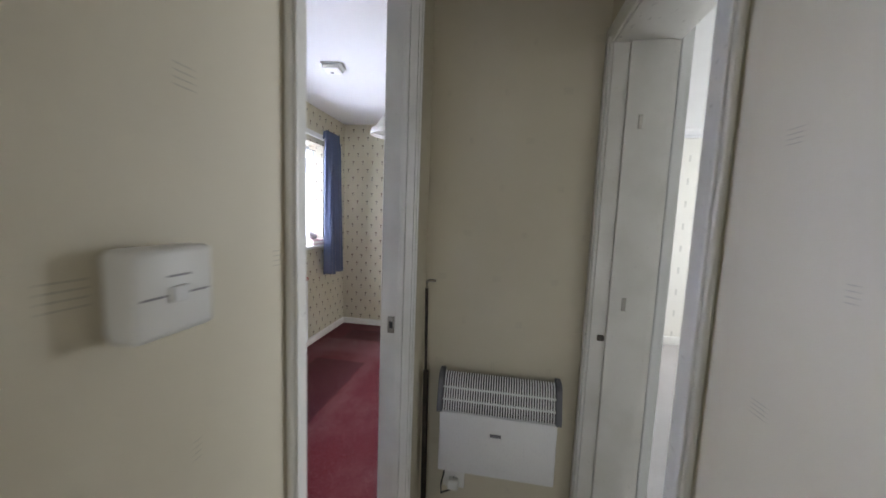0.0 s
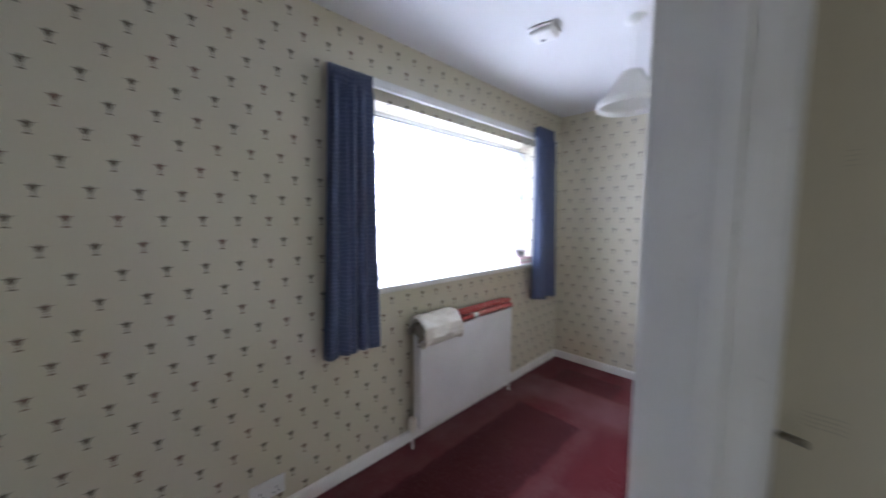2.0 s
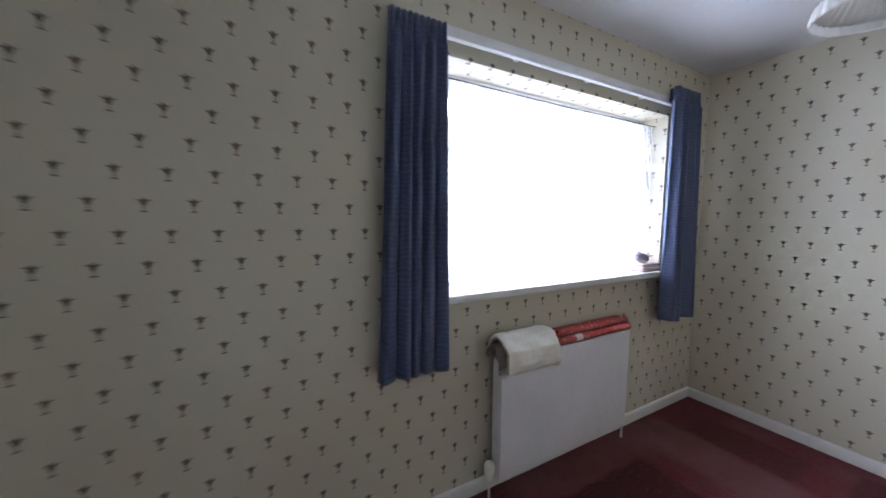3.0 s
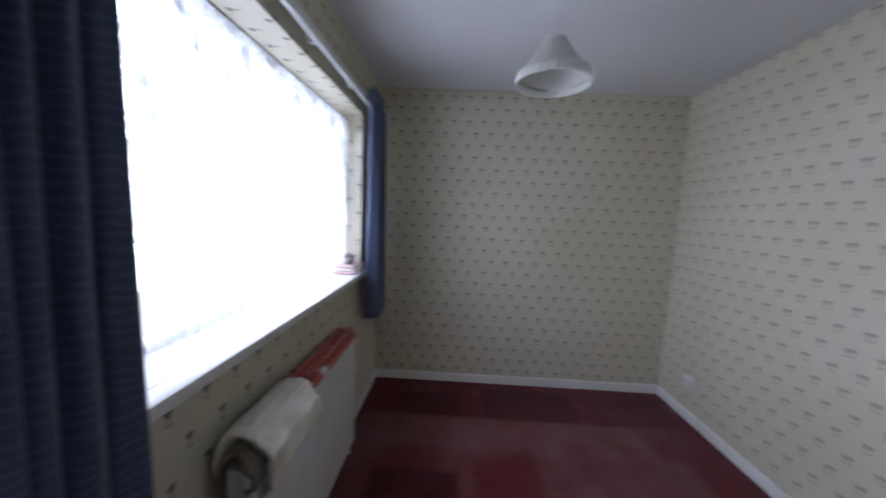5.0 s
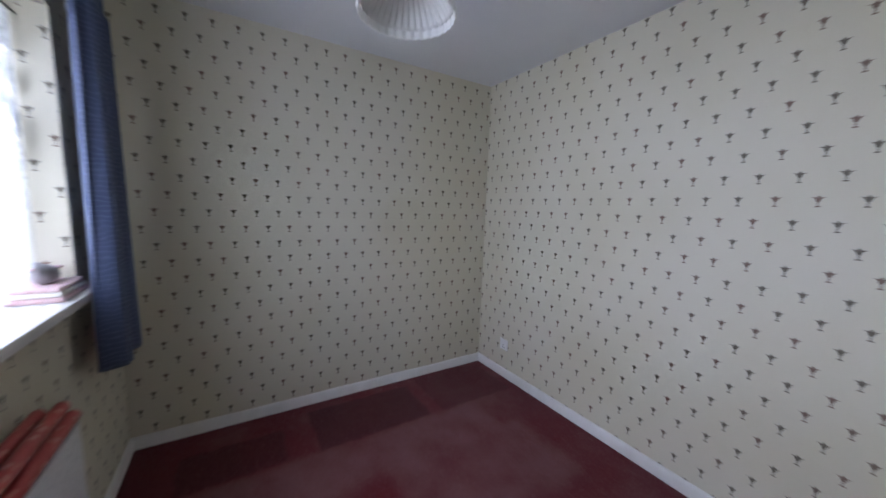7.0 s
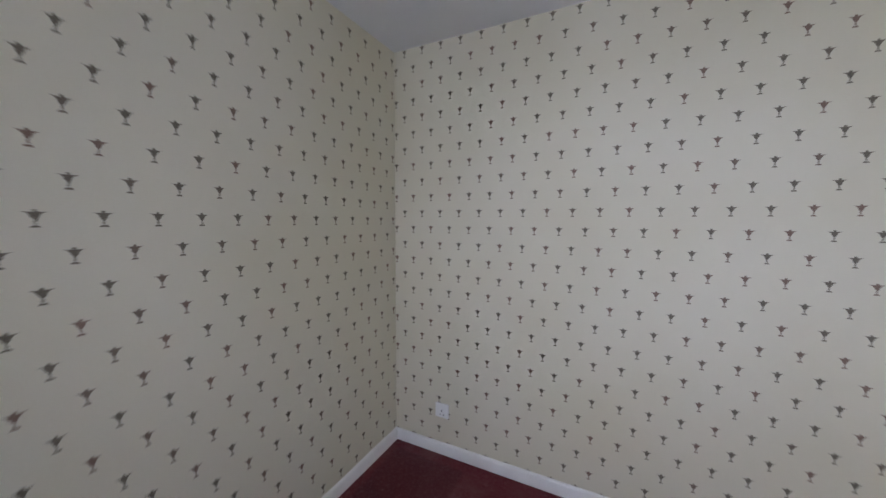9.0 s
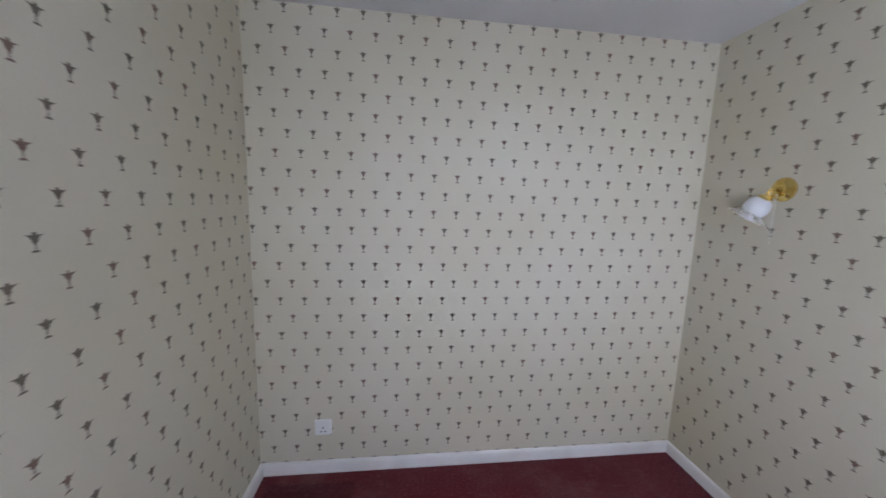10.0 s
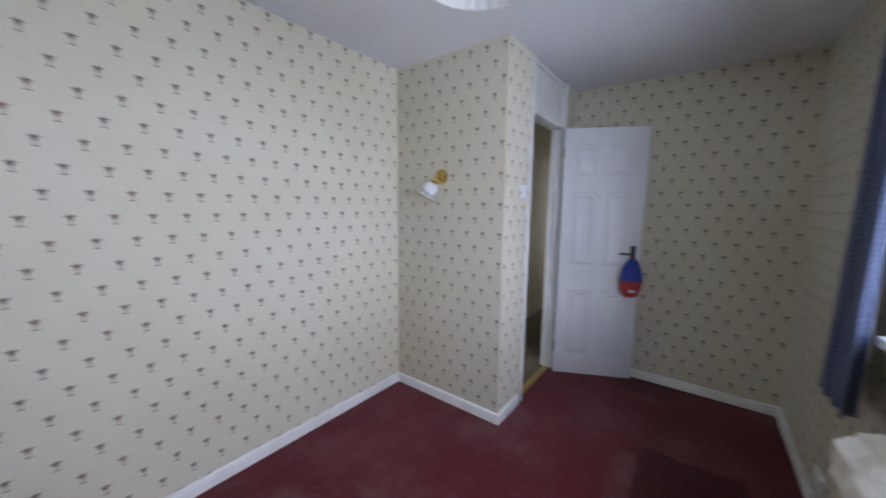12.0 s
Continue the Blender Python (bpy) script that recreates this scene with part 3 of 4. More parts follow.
net = tagged(mesh_object("net_curtain", hanging(WX0 + 0.01, WX1 - 0.01, WZ0 + 0.02, WZ1 - 0.055, YW + 0.105, 34, 0.025, 0.0, 420, 50, 3), M_NET, 60),
             "white lace net curtain hung across the window", "net curtain")
wire = tagged(mesh_object("curtain_wire", tube([(WX0 + 0.001, YW + 0.08, WZ1 - 0.05), ((WX0 + WX1) / 2, YW + 0.08, WZ1 - 0.056), (WX1 - 0.001, YW + 0.08, WZ1 - 0.05)], 0.003), M_IRON, 60),
              "thin sprung wire carrying the net curtain", "curtain wire")
rail = thing("curtain_rail", "white plastic curtain rail above the window", "curtain rail")
part("track", box(1.22, 3.42, YW - 0.052, YW - 0.036, 2.035, 2.085, 0.004), M_PLASTIC, rail)
part("lip", box(1.22, 3.42, YW - 0.060, YW - 0.0525, 2.036, 2.050, 0.002), M_PLASTIC, rail)
for k in range(5):
    x = 1.35 + k * 0.48
    part("bracket", box(x, x + 0.025, YW - 0.036, YW, 2.045, 2.078, 0.003), M_PLASTIC, rail)


def curtain(x0, x1, z0, z1, folds, depth, flare, seed, label, shift=0.0):
    c = thing("curtain", label, "curtain", group="window curtains")
    ob = part("drape", hanging(x0, x1, z0, z1, YW - 0.062, folds, depth, flare, 150, 46, seed, 0.06, shift), M_CURTAIN, c, smooth_angle=70)
    sol = ob.modifiers.new("thickness", "SOLIDIFY")
    sol.thickness, sol.offset = 0.004, 0
    tape = hanging(x0 + 0.005, x1 - 0.005, z1 - 0.075, z1 - 0.005, YW - 0.058, folds * 2, depth * 0.3, 0, 80, 4, seed + 1)
    part("heading_tape", tape, M_CURTAIN, c, "gathered heading tape", 70)
    n = int(folds) + 2
    for k in range(n):
        x = x0 + (x1 - x0) * (k + 0.5) / n
        part("hook", tube([(x, YW - 0.062, z1 - 0.04), (x, YW - 0.062, z1 - 0.01), (x, YW - 0.054, z1 - 0.005)], 0.002, 6), M_PLASTIC, c)
    return c


curtain(1.205, 1.437, 0.71, 2.06, 5, 0.046, 0.05, 11, "slate-blue moire curtain drawn fully open", -0.03)
curtain(3.00, 3.27, 0.69, 2.125, 4, 0.07, 0.05, 23, "slate-blue moire curtain hanging beside the corner", 0.03)

# ---- radiator and what lies on it ----
RA0, RA1, RZ0, RZ1 = 1.72, 2.66, 0.11, 0.69
rad = thing("radiator", "white enamelled single-panel radiator under the window", "radiator")
bm = box(RA0, RA1, YW - 0.115, YW - 0.095, RZ0, RZ1, 0.008, 3)
part("front_panel", bm, M_RAD, rad)
part("back_panel", box(RA0 + 0.01, RA1 - 0.01, YW - 0.055, YW - 0.045, RZ0 + 0.01, RZ1 - 0.01, 0.004), M_RAD, rad)
part("side_cover", box(RA0 + 0.002, RA0 + 0.008, YW - 0.095, YW - 0.045, RZ0 + 0.01, RZ1 - 0.004, 0.002), M_RAD, rad)
part("side_cover", box(RA1 - 0.008, RA1 - 0.002, YW - 0.095, YW - 0.045, RZ0 + 0.01, RZ1 - 0.004, 0.002), M_RAD, rad)
part("top_rail", box(RA0 + 0.004, RA1 - 0.004, YW - 0.116, YW - 0.106, RZ1 - 0.002, RZ1 + 0.004, 0.002), M_RAD, rad)
for k in range(26):
    x = RA0 + 0.02 + k * (RA1 - RA0 - 0.04) / 25
    part("grille_bar", box(x - 0.003, x + 0.003, YW - 0.094, YW - 0.056, RZ1 - 0.012, RZ1 - 0.004), M_RAD, rad)
for x in (RA0 - 0.03, RA1 + 0.03):
    part("pipe", tube([(x, YW - 0.075, 0.0), (x, YW - 0.075, 0.09), (x + (0.012 if x < 2 else -0.012), YW - 0.075, 0.108), (x + (0.035 if x < 2 else -0.035), YW - 0.075, 0.11)], 0.0075), M_WHITE, rad)
v = part("valve", lathe([(0.010, 0.0), (0.014, 0.01), (0.020, 0.02), (0.023, 0.035), (0.024, 0.07), (0.021, 0.085), (0.010, 0.09), (0.0005, 0.09)], 20), M_TOWEL, rad, "cream thermostatic valve head")
v.location = (RA0 - 0.03, YW - 0.075, 0.105)
part("bleed_plug", cylinder(0.009, (RA0 - 0.006, YW - 0.105, RZ1 - 0.06), (RA0 + 0.01, YW - 0.105, RZ1 - 0.06), 6), M_STEEL, rad)


def draped(x0, x1, profile, seed):
    """A thick cloth following a (y, z) profile, ribbed along its length and crumpled a little."""
    bm = bmesh.new()
    dense = []
    for (a, b) in zip(profile, profile[1:]):
        for k in range(6):
            dense.append((a[0] + (b[0] - a[0]) * k / 6, a[1] + (b[1] - a[1]) * k / 6))
    dense.append(profile[-1])
    for _ in range(6):
        dense = [dense[0]] + [((a[0] + 2 * b[0] + c[0]) / 4, (a[1] + 2 * b[1] + c[1]) / 4) for a, b, c in zip(dense, dense[1:], dense[2:])] + [dense[-1]]
    nx = 70
    rows = []
    for k in range(nx + 1):
        s = k / nx
        end = min(1.0, min(s, 1 - s) * 14)
        row = []
        for i, (y, z) in enumerate(dense):
            w = noise.noise(Vector((s * 4, y * 18, z * 18 + seed))) * 0.016
            rib = 0.0016 * math.sin(i * 1.9)
            row.append(bm.verts.new((x0 + (x1 - x0) * s + 0.010 * noise.noise(Vector((seed, i * 0.12, s))), y - w - rib, z + w * 0.7 + rib - 0.010 * (1 - end))))
        rows.append(row)
    for a, b in zip(rows, rows[1:]):
        for i in range(len(dense) - 1):
            bm.faces.new((a[i], a[i + 1], b[i + 1], b[i]))
    bmesh.ops.recalc_face_normals(bm, faces=bm.faces)
    return bm


T = RZ1
towel = thing("towel", "cream ribbed towel rolled and laid over the radiator top", "towel")
ob = part("outer_roll", draped(1.70, 2.015, [(YW - 0.03, T + 0.012), (YW - 0.022, T + 0.05), (YW - 0.035, T + 0.10), (YW - 0.08, T + 0.125), (YW - 0.135, T + 0.11), (YW - 0.180, T + 0.065), (YW - 0.195, T + 0.010), (YW - 0.180, T - 0.040), (YW - 0.150, T - 0.055), (YW - 0.130, T - 0.030)], 4), M_TOWEL, towel, smooth_angle=80)
sol = ob.modifiers.new("thickness", "SOLIDIFY")
sol.thickness, sol.offset = 0.016, -1
# inner roll, coloured darker than the cream outside
ob = part("inner_roll", draped(1.685, 1.985, [(YW - 0.05, T + 0.016), (YW - 0.05, T + 0.06), (YW - 0.085, T + 0.085), (YW - 0.13, T + 0.07), (YW - 0.155, T + 0.025), (YW - 0.150, T - 0.015), (YW - 0.132, T - 0.020), (YW - 0.125, T + 0.020), (YW - 0.10, T + 0.035)], 9), M_TOWELIN, towel, "grey-brown inner roll of the towel", smooth_angle=80)
sol = ob.modifiers.new("thickness", "SOLIDIFY")
sol.thickness, sol.offset = 0.012, -1


def paper_roll(x0, x1, y, z, r, label, wrap=None):
    roll = thing("paper_roll", label, "paper roll", group="rolls on the radiator")
    bm = bmesh.new()
    n, turns = 90, 3
    prof = []
    for k in range(n + 1):
        a = 2 * math.pi * turns * k / n
        rr = r * (0.72 + 0.28 * k / n)
        prof.append((y + rr * math.cos(a), z + rr * math.sin(a)))
    rows = [[bm.verts.new((x, *q)) for q in prof] for x in (x0, x0 + (x1 - x0) / 2, x1)]
    for a, b in zip(rows, rows[1:]):
        for k in range(n):
            bm.faces.new((a[k], a[k + 1], b[k + 1], b[k]))
    part("rolled_sheet", bm, M_ROLL, roll, smooth_angle=60)
    if wrap:
        part("paper_band", lathe([(r + 0.0012, wrap[0]), (r + 0.0012, wrap[1])], 24), M_PLASTIC, roll, "white paper band").matrix_local = Matrix.Translation((0, y, z)) @ pose(0, 0, 0, 0, 90, 0)
    return roll


paper_roll(2.09, 2.66, YW - 0.100, T + 0.024, 0.019, "red patterned paper roll lying on the radiator", (2.20, 2.25))
paper_roll(2.08, 2.67, YW - 0.061, T + 0.022, 0.019, "red patterned paper roll lying on the radiator", (2.17, 2.215))
paper_roll(2.07, 2.65, YW - 0.022, T + 0.022, 0.019, "red patterned paper roll lying against the wall")
paper_roll(2.10, 2.66, YW - 0.080, T + 0.056, 0.019, "red patterned paper roll on top of the pile")
paper_roll(2.09, 2.64, YW - 0.040, T + 0.055, 0.019, "red patterned paper roll on top of the pile")

# ---- ornament on the window board ----
SZ = WZ0 + 0.012
orn = thing("ornament", "pink and grey pottery bird on a folded cloth", "ornament", pose(2.99, YW + 0.035, SZ))
for k, (w, d, z, m_) in enumerate(((0.115, 0.075, 0.0, M_PINK), (0.105, 0.07, 0.016, M_TOWEL), (0.10, 0.065, 0.032, M_PINK))):
    part("cloth_fold", box(-w, w, -d, d, z, z + 0.0155, 0.007, 3), m_, orn)
body = bmesh.new()
bmesh.ops.create_uvsphere(body, u_segments=24, v_segments=14, radius=1)
bmesh.ops.transform(body, matrix=Matrix.Translation((-0.01, 0, 0.08)) @ Matrix.Rotation(radians(12), 4, "Y") @ Matrix.Diagonal((0.062, 0.036, 0.034, 1)), verts=body.verts)
part("body", body, M_GREYSTUFF, orn)
head = bmesh.new()
bmesh.ops.create_uvsphere(head, u_segments=18, v_segments=12, radius=0.021)
bmesh.ops.transform(head, matrix=Matrix.Translation((-0.058, 0, 0.108)), verts=head.verts)
part("head", head, M_GREYSTUFF, orn)
part("beak", cylinder(0.006, (-0.074, 0, 0.108), (-0.098, 0, 0.104), 10, 0.0008), M_PINK, orn)
part("tail", box(0.04, 0.105, -0.014, 0.014, 0.084, 0.094, 0.004), M_PINK, orn)


# ---- sockets and switch ----
def socket(m, label, double=True):
    """A switched socket on a wall; local y points out of the wall."""
    s_ = thing("wall_socket", label, "socket", m)
    w = 0.073 if double else 0.043
    part("plate", box(-w, w, 0, 0.010, -0.043, 0.043, 0.004, 3), M_PLASTIC, s_)
    for cx in ((-0.034, 0.034) if double else (0.0,)):
        part("rocker", box(cx - 0.009, cx + 0.009, 0.009, 0.0135, 0.013, 0.031, 0.002), M_PLASTIC, s_)
        for ox, oz, sx, sz in ((0, 0.0, 0.0025, 0.005), (-0.011, -0.021, 0.0045, 0.002), (0.011, -0.021, 0.0045, 0.002)):
            part("slot", box(cx + ox - sx, cx + ox + sx, 0.0095, 0.0108, oz - sz - 0.002, oz + sz - 0.002), M_DARK, s_)
    return s_


socket(pose(3.285, 0.0, 0.265, 0, 0, 0), "white socket low on the papered wall", False)
socket(pose(0.91, YW, 0.16, 0, 0, 180), "white double socket just above the skirting")
plug = thing("wall_box", "small white plastic box under the socket", "junction box")
part("cover", box(0.875, 0.945, YW - 0.030, YW - 0.0165, 0.004, 0.11, 0.005, 3), M_PLASTIC, plug)
sw = thing("light_switch", "white plastic light switch beside the doorway", "light switch", pose(0.99, YN, 1.48))
part("plate", box(-0.043, 0.043, 0, 0.009, -0.043, 0.043, 0.004, 3), M_PLASTIC, sw)
part("rocker", box(-0.011, 0.011, 0.008, 0.0135, -0.02, 0.02, 0.003), M_PLASTIC, sw)

# ---- wall light ----
wl = thing("wall_light", "brass wall light with a frilled glass shade", "wall light", pose(NX, 0.415, 1.575))
bp = part("backplate", lathe([(0.0005, 0.022), (0.02, 0.021), (0.034, 0.016), (0.044, 0.008), (0.050, 0.006), (0.052, 0.0)], 32), M_BRASS, wl)
bp.matrix_local = pose(0, 0, 0, 0, 90, 0)
part("boss", cylinder(0.012, (0.018, 0, 0), (0.034, 0, -0.002), 16, 0.009), M_BRASS, wl)
arm = [(0.025 + 0.036 * math.sin(t), -0.004 - 0.012 * t, 0.014 * math.sin(2.2 * t) - 0.022 * t) for t in np.linspace(0, 1.5, 10)]
part("arm", tube(arm, 0.006), M_BRASS, wl)
ex, ey, ez = arm[-1]
part("holder", cylinder(0.022, (ex, ey, ez + 0.012), (ex, ey, ez - 0.014), 20, 0.026), M_BRASS, wl)
sh = part("shade", lathe([(0.024, 0.0), (0.037, -0.010), (0.046, -0.028), (0.048, -0.045), (0.044, -0.060), (0.040, -0.070)], 48), M_OPAL, wl, "opal glass shade")
sh.matrix_local = pose(ex, ey, ez - 0.008, -26, -18, 0)
bm = lathe([(0.041, -0.069), (0.050, -0.080), (0.064, -0.090), (0.080, -0.096)], 72, 0.11, 8)
fr = part("frill", bm, M_CLEAR, wl, "clear scalloped glass frill", 60)
fr.matrix_local = pose(ex, ey, ez - 0.008, -26, -18, 0)
part("pull_cord", tube([(ex * 0.4, ey * 0.3, -0.02), (ex * 0.4, ey * 0.3, -0.24)], 0.0012, 6), M_PLASTIC, wl)

# ---- ceiling lamp and alarm ----
LX, LY = 2.33, 1.36
lamp = thing("pendant_lamp", "white pleated fabric pendant shade on a cord", "pendant lamp", pose(LX, LY, H))
lamp.scale = (0.93, 0.93, 1.08)
part("ceiling_rose", lathe([(0.0005, -0.028), (0.018, -0.026), (0.034, -0.020), (0.042, -0.008), (0.044, 0.0)], 28), M_PLASTIC, lamp)
part("cord", tube([(0, 0, -0.02), (0.001, 0, -0.12), (0, 0, -0.235)], 0.0028, 8), M_PLASTIC, lamp)
part("lamp_holder", lathe([(0.006, -0.225), (0.014, -0.235), (0.018, -0.25), (0.018, -0.285), (0.014, -0.297), (0.0005, -0.297)], 20), M_PLASTIC, lamp)
bm = lathe([(0.045 + 0.104 * t ** 1.05, -0.238 - 0.132 * t) for t in np.linspace(0, 1, 12)], 288, 0.022, 36)
ob = part("shade", bm, M_SHADE, lamp, "pleated cream fabric shade", 80)
sol = ob.modifiers.new("thickness", "SOLIDIFY")
sol.thickness, sol.offset = 0.0015, 0
bm = lathe([(0.149, -0.352), (0.154, -0.366), (0.158, -0.384), (0.157, -0.392)], 240, 0.014, 30)
ob = part("trim", bm, M_SHADE, lamp, "gathered fabric trim", 80)
sol = ob.modifiers.new("thickness", "SOLIDIFY")
sol.thickness, sol.offset = 0.004, 0
part("top_ring", lathe([(0.044, -0.236), (0.048, -0.233), (0.051, -0.239), (0.048, -0.245), (0.044, -0.241)], 40), M_SHADE, lamp)
for k in range(3):
    a = 2 * math.pi * k / 3
    part("spoke", tube([(0.017 * math.cos(a), 0.017 * math.sin(a), -0.255), (0.046 * math.cos(a), 0.046 * math.sin(a), -0.239)], 0.0015, 6), M_PLASTIC, lamp)
al = thing("smoke_alarm", "white square smoke alarm on the ceiling", "smoke alarm", pose(2.12, 1.72, H, 0, 0, 8))
part("base", box(-0.066, 0.066, -0.066, 0.066, -0.012, -0.0005, 0.006, 3), M_PLASTIC, al)
part("cover", box(-0.058, 0.058, -0.058, 0.058, -0.040, -0.0125, 0.012, 4), M_PLASTIC, al)
part("test_button", cylinder(0.012, (0.02, 0.01, -0.039), (0.02, 0.01, -0.0425), 20), M_GREY, al)


# ---- doors ----
def door_lining(name, x0, x1, y0, y1, top, full, label, sides):
    """Jambs, head and architraves of a doorway in a wall between y0 and y1."""
    d = thing(name, label, "door frame", kind="structure")
    hi = H - 0.002 if full else top + 0.03
    for a, b in ((x0 - 0.028, x0), (x1, x1 + 0.028)):
        part("jamb", box(a, b, y0 - 0.004, y1 + 0.004, 0, hi, 0.003), M_WHITE, d)
    part("head", box(x0, x1, y0 - 0.003, y1 + 0.003, top, top + 0.035, 0.003), M_WHITE, d)
    for a, b in ((x0, x0 + 0.012), (x1 - 0.012, x1)):
        part("door_stop", box(a, b, y0 + 0.02, y1 - 0.045, 0, top, 0.002), M_WHITE, d)
    if full:
        part("transom_panel", box(x0, x1, y0 + 0.035, y1 - 0.02, top + 0.036, hi, 0.0), M_WHITE, d, "white-painted panel above the door")
        part("transom_bead", box(x0, x1, y1 - 0.0195, y1 - 0.006, hi - 0.03, hi, 0.004), M_WHITE, d)
    for y, out, w in sides:
        for a, b in ((x0 - 0.006 - w, x0 - 0.006), (x1 + 0.006, x1 + 0.006 + w)):
            part("architrave", box(a, b, min(y, y + out), max(y, y + out), 0, hi, 0.005, 3), M_WHITE, d)
            part("architrave_bead", box(a + w * 0.12, a + w * 0.34, min(y + out, y + out * 1.35), max(y + out, y + out * 1.35), 0, hi, 0.0025), M_WHITE, d)
        if not full or out < 0:
            part("architrave_top", box(x0 - 0.006 - w, x1 + 0.006 + w, min(y, y + out * 0.9), max(y, y + out * 0.9), top + 0.006, top + 0.006 + w, 0.005, 3), M_WHITE, d)
    return d


f1 = door_lining("door_frame_1", DX0, DX1, HY1, YN, 1.995, True, "white gloss door frame reaching the ceiling", [(HY1 - 0.0005, -0.012, 0.036), (YN + 0.0005, 0.012, 0.03)])
part("strike_plate", box(DX1 - 0.0025, DX1 + 0.001, YN - 0.035, YN - 0.012, 0.945, 1.0, 0.001), M_STEEL, f1, "steel strike plate")
part("strike_lip", box(DX1 - 0.004, DX1 + 0.0, YN - 0.030, YN - 0.018, 0.962, 0.984), M_DARK, f1)
part("threshold_strip", box(DX0, DX1, HY1 + 0.02, YN - 0.015, -0.001, 0.006, 0.002), M_OAK, f1, "brass carpet strip")
f2 = door_lining("door_frame_2", RX0, RX1, RY, HY0, RTOP, False, "white gloss door frame to another room", [(HY0 + 0.0005, 0.014, 0.062)])
for z in (0.28, 1.06, 1.66):
    part("hinge", box(RX1 - 0.0145, RX1 - 0.011, 0.093, 0.106, z - 0.022, z + 0.022, 0.001), M_STEEL, f2, "dull steel hinge")
part("catch", box(RX1 - 0.010, RX1 + 0.001, 0.150, 0.172, 0.925, 0.945, 0.003), M_IRON, f2, "dark metal catch")


def panel_door(name, width, m, label, handle=True):
    """A moulded six-panel door; hinge at the local origin, leaf along local x, face towards local -y."""
    d = thing(name, label, "door", m)
    top, bot, th = 1.985, 0.008, 0.035
    leaf = part("leaf", box(0.003, width, -th, 0, bot, top, 0.003), M_DOOR, d)
    st = width * 0.155
    mid = width * 0.115
    pw = (width - 2 * st - mid) / 2
    rows_ = ((0.19, 0.72), (0.93, 1.50), (1.62, 1.86))
    for face in (-th, 0):
        sgn = -1 if face < 0 else 1
        for x0 in (st, st + pw + mid):
            for z0, z1 in rows_:
                for a, b, c, e in ((x0, x0 + pw, z0, z0 + 0.014), (x0, x0 + pw, z1 - 0.014, z1), (x0, x0 + 0.014, z0 + 0.014, z1 - 0.014), (x0 + pw - 0.014, x0 + pw, z0 + 0.014, z1 - 0.014)):
                    part("moulding", box(a, b, min(face, face + sgn * 0.008), max(face, face + sgn * 0.008), c, e, 0.0055, 2), M_DOOR, leaf)
                part("panel", box(x0 + 0.034, x0 + pw - 0.034, min(face, face + sgn * 0.008), max(face, face + sgn * 0.008), z0 + 0.034, z1 - 0.034, 0.0075, 3), M_DOOR, leaf)
    if handle:
        for face in (-th, 0):
            sgn = -1 if face < 0 else 1
            hx = width - 0.055
            pl = part("handle_plate", box(hx - 0.02, hx + 0.02, min(face, face + sgn * 0.006), max(face, face + sgn * 0.006), 0.93, 1.09, 0.003, 2), M_IRON, d, "dark bronzed handle plate")
            part("lever", tube([(hx, face, 1.03), (hx, face + sgn * 0.035, 1.03), (hx - 0.012, face + sgn * 0.045, 1.03), (hx - 0.105, face + sgn * 0.045, 1.032)], 0.0075), M_IRON, d, "dark lever handle")
    for z in (0.24, 1.80) if handle else ():
        part("hinge", cylinder(0.006, (0.0, -th - 0.004, z - 0.04), (0.0, -th - 0.004, z + 0.04), 12), M_STEEL, d, "steel butt hinge")
    return d


ang = math.degrees(math.atan2(1.455 - 0.907, 0.035 - 0.305))
door = panel_door("door_1", 0.605, pose(DX0 + 0.035, YN + 0.022, 0, 0, 0, ang), "white six-panel door standing wide open")
door2 = panel_door("door_2", 0.64, pose(RX1 + 0.06, -0.034, 0, 0, 0, -2.0), "white six-panel door folded back against the wall", False)

# a pouch on the door handle
dm = door.matrix_world
pm = dm @ Matrix.Translation((0.61 - 0.072, -0.035 - 0.045, 1.0))
bag = thing("hanging_pouch", "blue and red felt pouch hanging from the door handle", "pouch", Matrix.Translation(pm.translation) @ pose(0, 0, 0, 0, 0, ang))


def pouch_shell(z_lo, z_hi, grow=1.0):
    bm = bmesh.new()
    rings = []
    n = 28
    for j in range(13):
        t = j / 12
        z = z_lo + (z_hi - z_lo) * t
        u = (z + 0.30) / 0.30
        r = 0.082 * grow * max(0.02, math.sin(math.pi * min(1, max(0.0, 0.10 + 0.86 * u ** 0.85)))) ** 0.6
        rings.append([bm.verts.new((r * math.cos(2 * math.pi * k / n), 0.40 * r * math.sin(2 * math.pi * k / n) * (1 + 0.1 * math.sin(5 * z * 20)), z)) for k in range(n)])
    for a, b in zip(rings, rings[1:]):
        for k in range(n):
            bm.faces.new((a[k], a[(k + 1) % n], b[(k + 1) % n], b[k]))
    bm.faces.new(rings[0][::-1])
    bm.faces.new(rings[-1])
    return bm


part("upper_cloth", pouch_shell(-0.175, -0.005), M_BLUE, bag, "blue felt")
part("lower_cloth", pouch_shell(-0.30, -0.175), M_RED, bag, "red felt")
part("loop", tube([(0.0, 0, -0.02), (0.008, 0.004, 0.01), (0.004, 0.006, 0.036), (-0.008, 0.0, 0.03), (-0.006, -0.004, 0.0), (0.0, 0, -0.02)], 0.003, 8), M_CABLE, bag)
part("badge", box(-0.022, 0.022, -0.036, -0.030, -0.262, -0.240, 0.003), M_PLASTIC, bag, "white stitched mark")

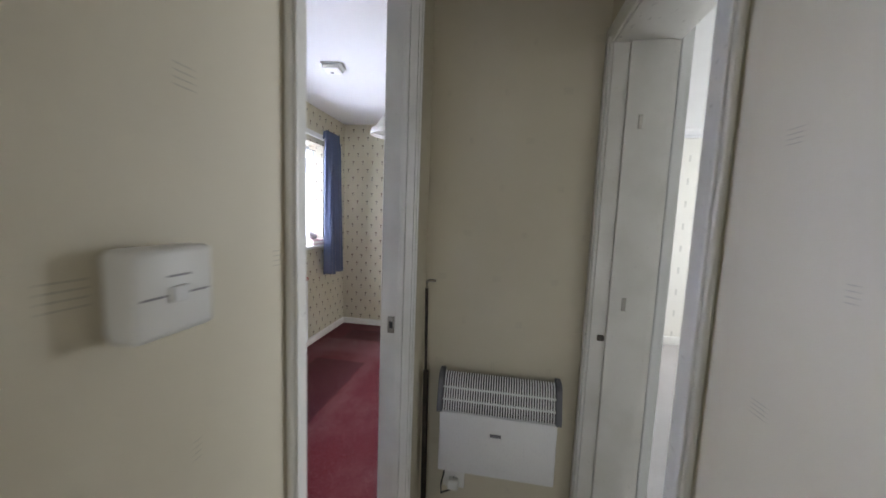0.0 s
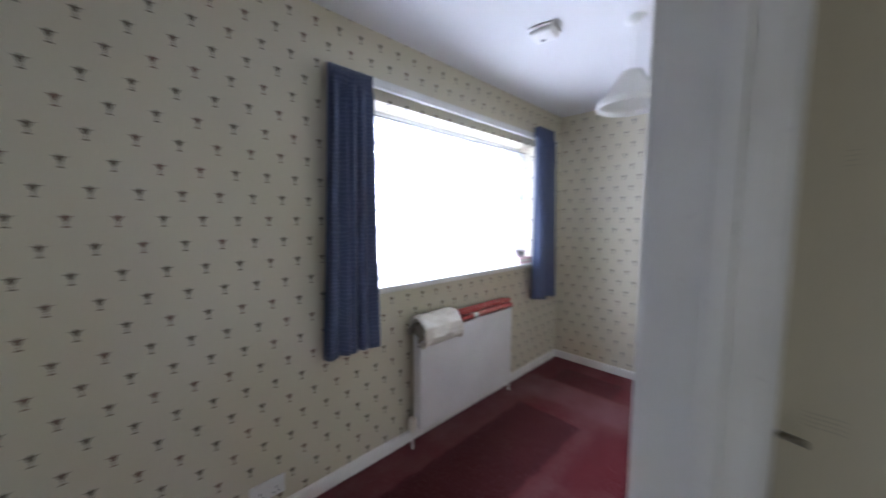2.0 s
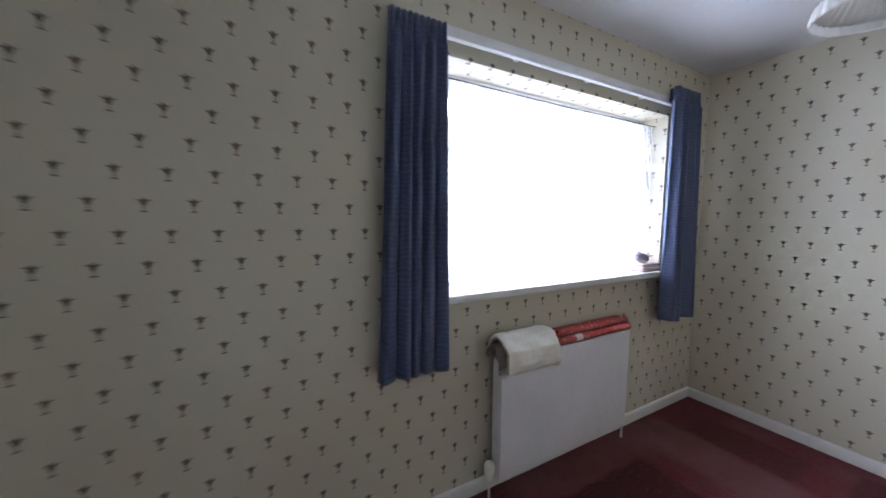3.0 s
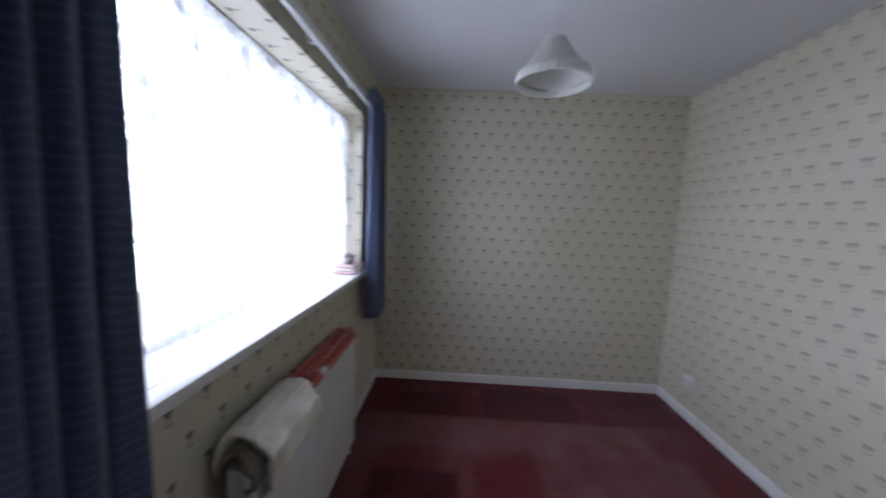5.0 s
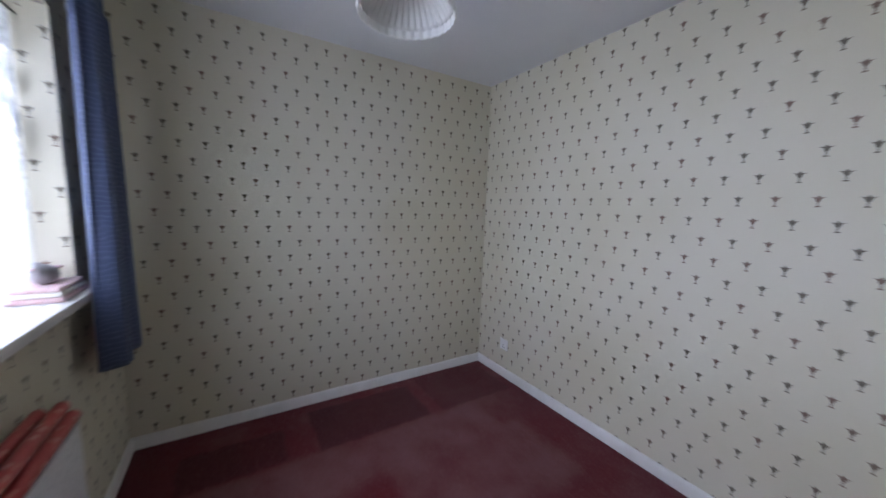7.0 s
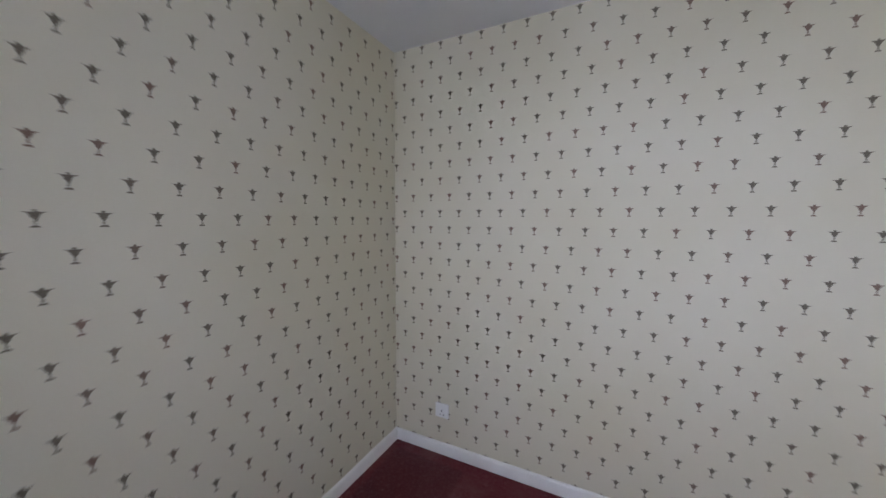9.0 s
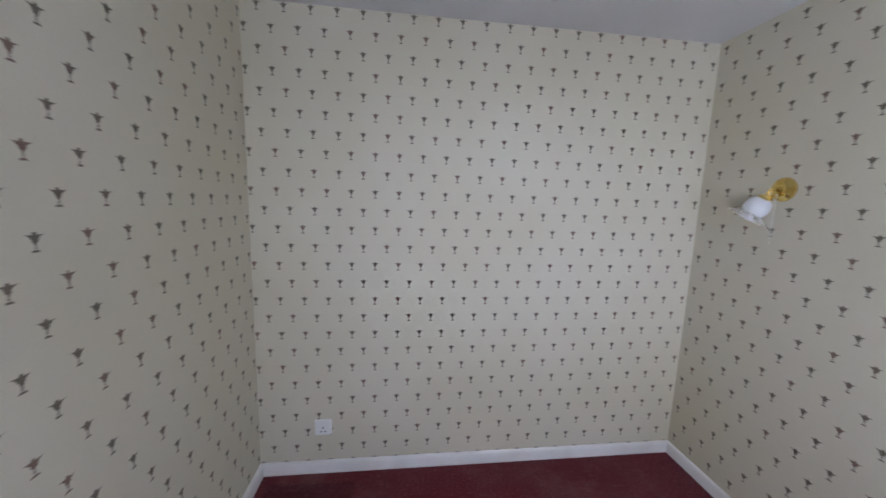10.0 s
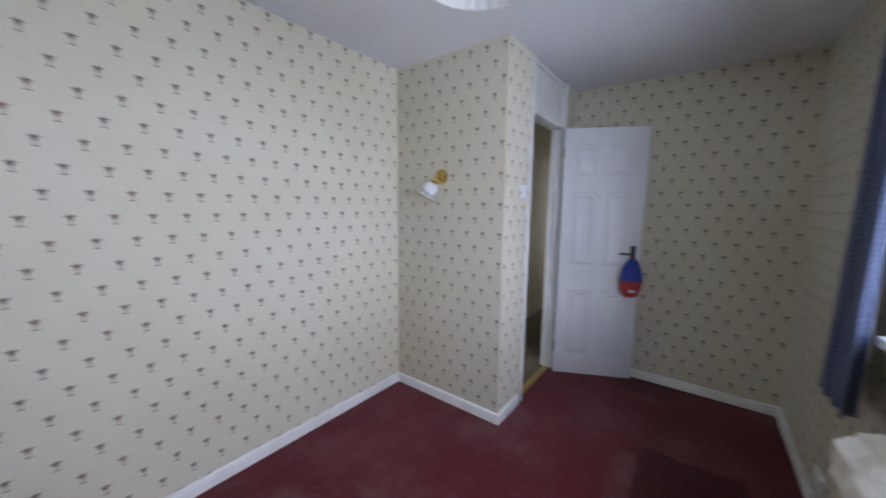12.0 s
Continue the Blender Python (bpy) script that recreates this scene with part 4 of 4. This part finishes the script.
# ---- hall things ----
ht = thing("convector_heater", "white wall convector heater with a grey-ended grille", "heater")
HB0, HB1, HZ0, HZ1 = 0.285, 0.71, 0.375, 0.745
part("body", box(HX - 0.095, HX - 0.012, HB0, HB1, HZ0, HZ1 - 0.135, 0.006, 2), M_RAD, ht)
prof = [(HX - 0.095, HZ1 - 0.135), (HX - 0.094, HZ1 - 0.115), (HX - 0.068, HZ1 - 0.02), (HX - 0.055, HZ1 - 0.004), (HX - 0.040, HZ1), (HX - 0.012, HZ1), (HX - 0.012, HZ1 - 0.135)]


def end_cap(y0, y1, off):
    bm = bmesh.new()
    p2 = [(x - off if x < HX - 0.02 else x, z + (off if z > HZ1 - 0.1 else 0)) for x, z in prof]
    a = [bm.verts.new((x, y0, z)) for x, z in p2]
    b = [bm.verts.new((x, y1, z)) for x, z in p2]
    n = len(p2)
    for k in range(n):
        bm.faces.new((a[k], a[(k + 1) % n], b[(k + 1) % n], b[k]))
    bm.faces.new(a[::-1])
    bm.faces.new(b)
    bmesh.ops.recalc_face_normals(bm, faces=bm.faces)
    bmesh.ops.bevel(bm, geom=bm.edges[:], offset=0.002, segments=2, affect="EDGES", profile=0.5)
    return bm


part("end_cap", end_cap(HB0 - 0.012, HB0 + 0.008, 0.004), M_GREY, ht, "grey plastic end cap")
part("end_cap", end_cap(HB1 - 0.008, HB1 + 0.012, 0.004), M_GREY, ht, "grey plastic end cap")
# near-black filling takes the place of shade inside the heater
part("inner_shadow_box", end_cap(HB0 + 0.008, HB1 - 0.008, -0.012), M_DARK, ht, "near-black block painted as the shade behind the grille")
slats = 44
for k in range(slats):
    y = HB0 + 0.014 + k * (HB1 - HB0 - 0.028) / (slats - 1)
    bm = bmesh.new()
    a = [bm.verts.new((x, y - 0.0022, z)) for x, z in prof[:5]] + [bm.verts.new((x + 0.006, y - 0.0022, z - 0.006)) for x, z in prof[4::-1]]
    b = [bm.verts.new((q.co.x, y + 0.0022, q.co.z)) for q in a]
    n = len(a)
    for j in range(n):
        bm.faces.new((a[j], a[(j + 1) % n], b[(j + 1) % n], b[j]))
    bm.faces.new(a[::-1])
    bm.faces.new(b)
    bmesh.ops.recalc_face_normals(bm, faces=bm.faces)
    part("grille_bar", bm, M_RAD, ht)
for t in (0.28, 0.72):
    x, z = prof[1][0] + (prof[2][0] - prof[1][0]) * t, prof[1][1] + (prof[2][1] - prof[1][1]) * t
    part("cross_bar", box(x - 0.003, x + 0.003, HB0 + 0.008, HB1 - 0.008, z - 0.003, z + 0.003, 0.001), M_RAD, ht)
part("badge", box(HX - 0.0965, HX - 0.0945, 0.48, 0.52, 0.535, 0.547, 0.0005), M_GREY, ht, "grey oblong badge")
part("bracket", box(HX - 0.013, HX, HB0 + 0.05, HB1 - 0.05, HZ0 + 0.1, HZ0 + 0.14), M_RAD, ht)
part("flex", tube([(HX - 0.05, 0.685, HZ0 + 0.005), (HX - 0.06, 0.69, HZ0 - 0.04), (HX - 0.055, 0.70, HZ0 - 0.09), (HX - 0.04, 0.70, HZ0 - 0.14), (HX - 0.035, 0.665, HZ0 - 0.125)], 0.0035, 8), M_CABLE, ht, "black flex")
socket(pose(HX, 0.655, 0.285, 0, 0, 90), "white single socket below the heater", False)
pg = thing("plug", "white plug in the hall socket", "plug")
part("plug_body", box(HX - 0.040, HX - 0.0115, 0.633, 0.677, 0.250, 0.290, 0.006, 3), M_PLASTIC, pg)

st = thing("hooked_pole", "dark metal pole with a hooked end leaning in the corner", "pole")
part("rod", tube([(1.06, 0.765, 0.012), (1.070, 0.778, 0.78), (1.080, 0.786, 1.06)], 0.0055), M_IRON, st)
part("grip", tube([(1.06, 0.765, 0.0), (1.068, 0.776, 0.74)], 0.011, 12), M_IRON, st, "thicker worn lower shaft")
part("hook", tube([(1.080, 0.786, 1.055), (1.080, 0.786, 1.085), (1.076, 0.775, 1.092), (1.070, 0.752, 1.092)], 0.005), M_STEEL, st, "bent steel hook")

th = thing("thermostat", "white plastic thermostat box with a small button on the hall wall", "thermostat", pose(0.064, HY1, 1.270))
part("back_plate", box(-0.029, 0.029, -0.006, -0.0005, -0.030, 0.030, 0.002), M_PLASTIC, th)
part("housing", box(-0.033, 0.033, -0.032, -0.006, -0.034, 0.034, 0.005, 3), M_PLASTIC, th)
part("button", box(-0.007, 0.007, -0.0355, -0.0315, -0.008, 0.005, 0.002, 2), M_DOOR, th, "raised white button")
for x0, x1, z in ((-0.028, -0.010, -0.002), (0.010, 0.026, -0.002), (-0.008, 0.010, 0.0125)):
    part("slot", box(x0, x1, -0.0328, -0.0318, z - 0.0008, z + 0.0008), M_GREYSTUFF, th, "thin grey slot")
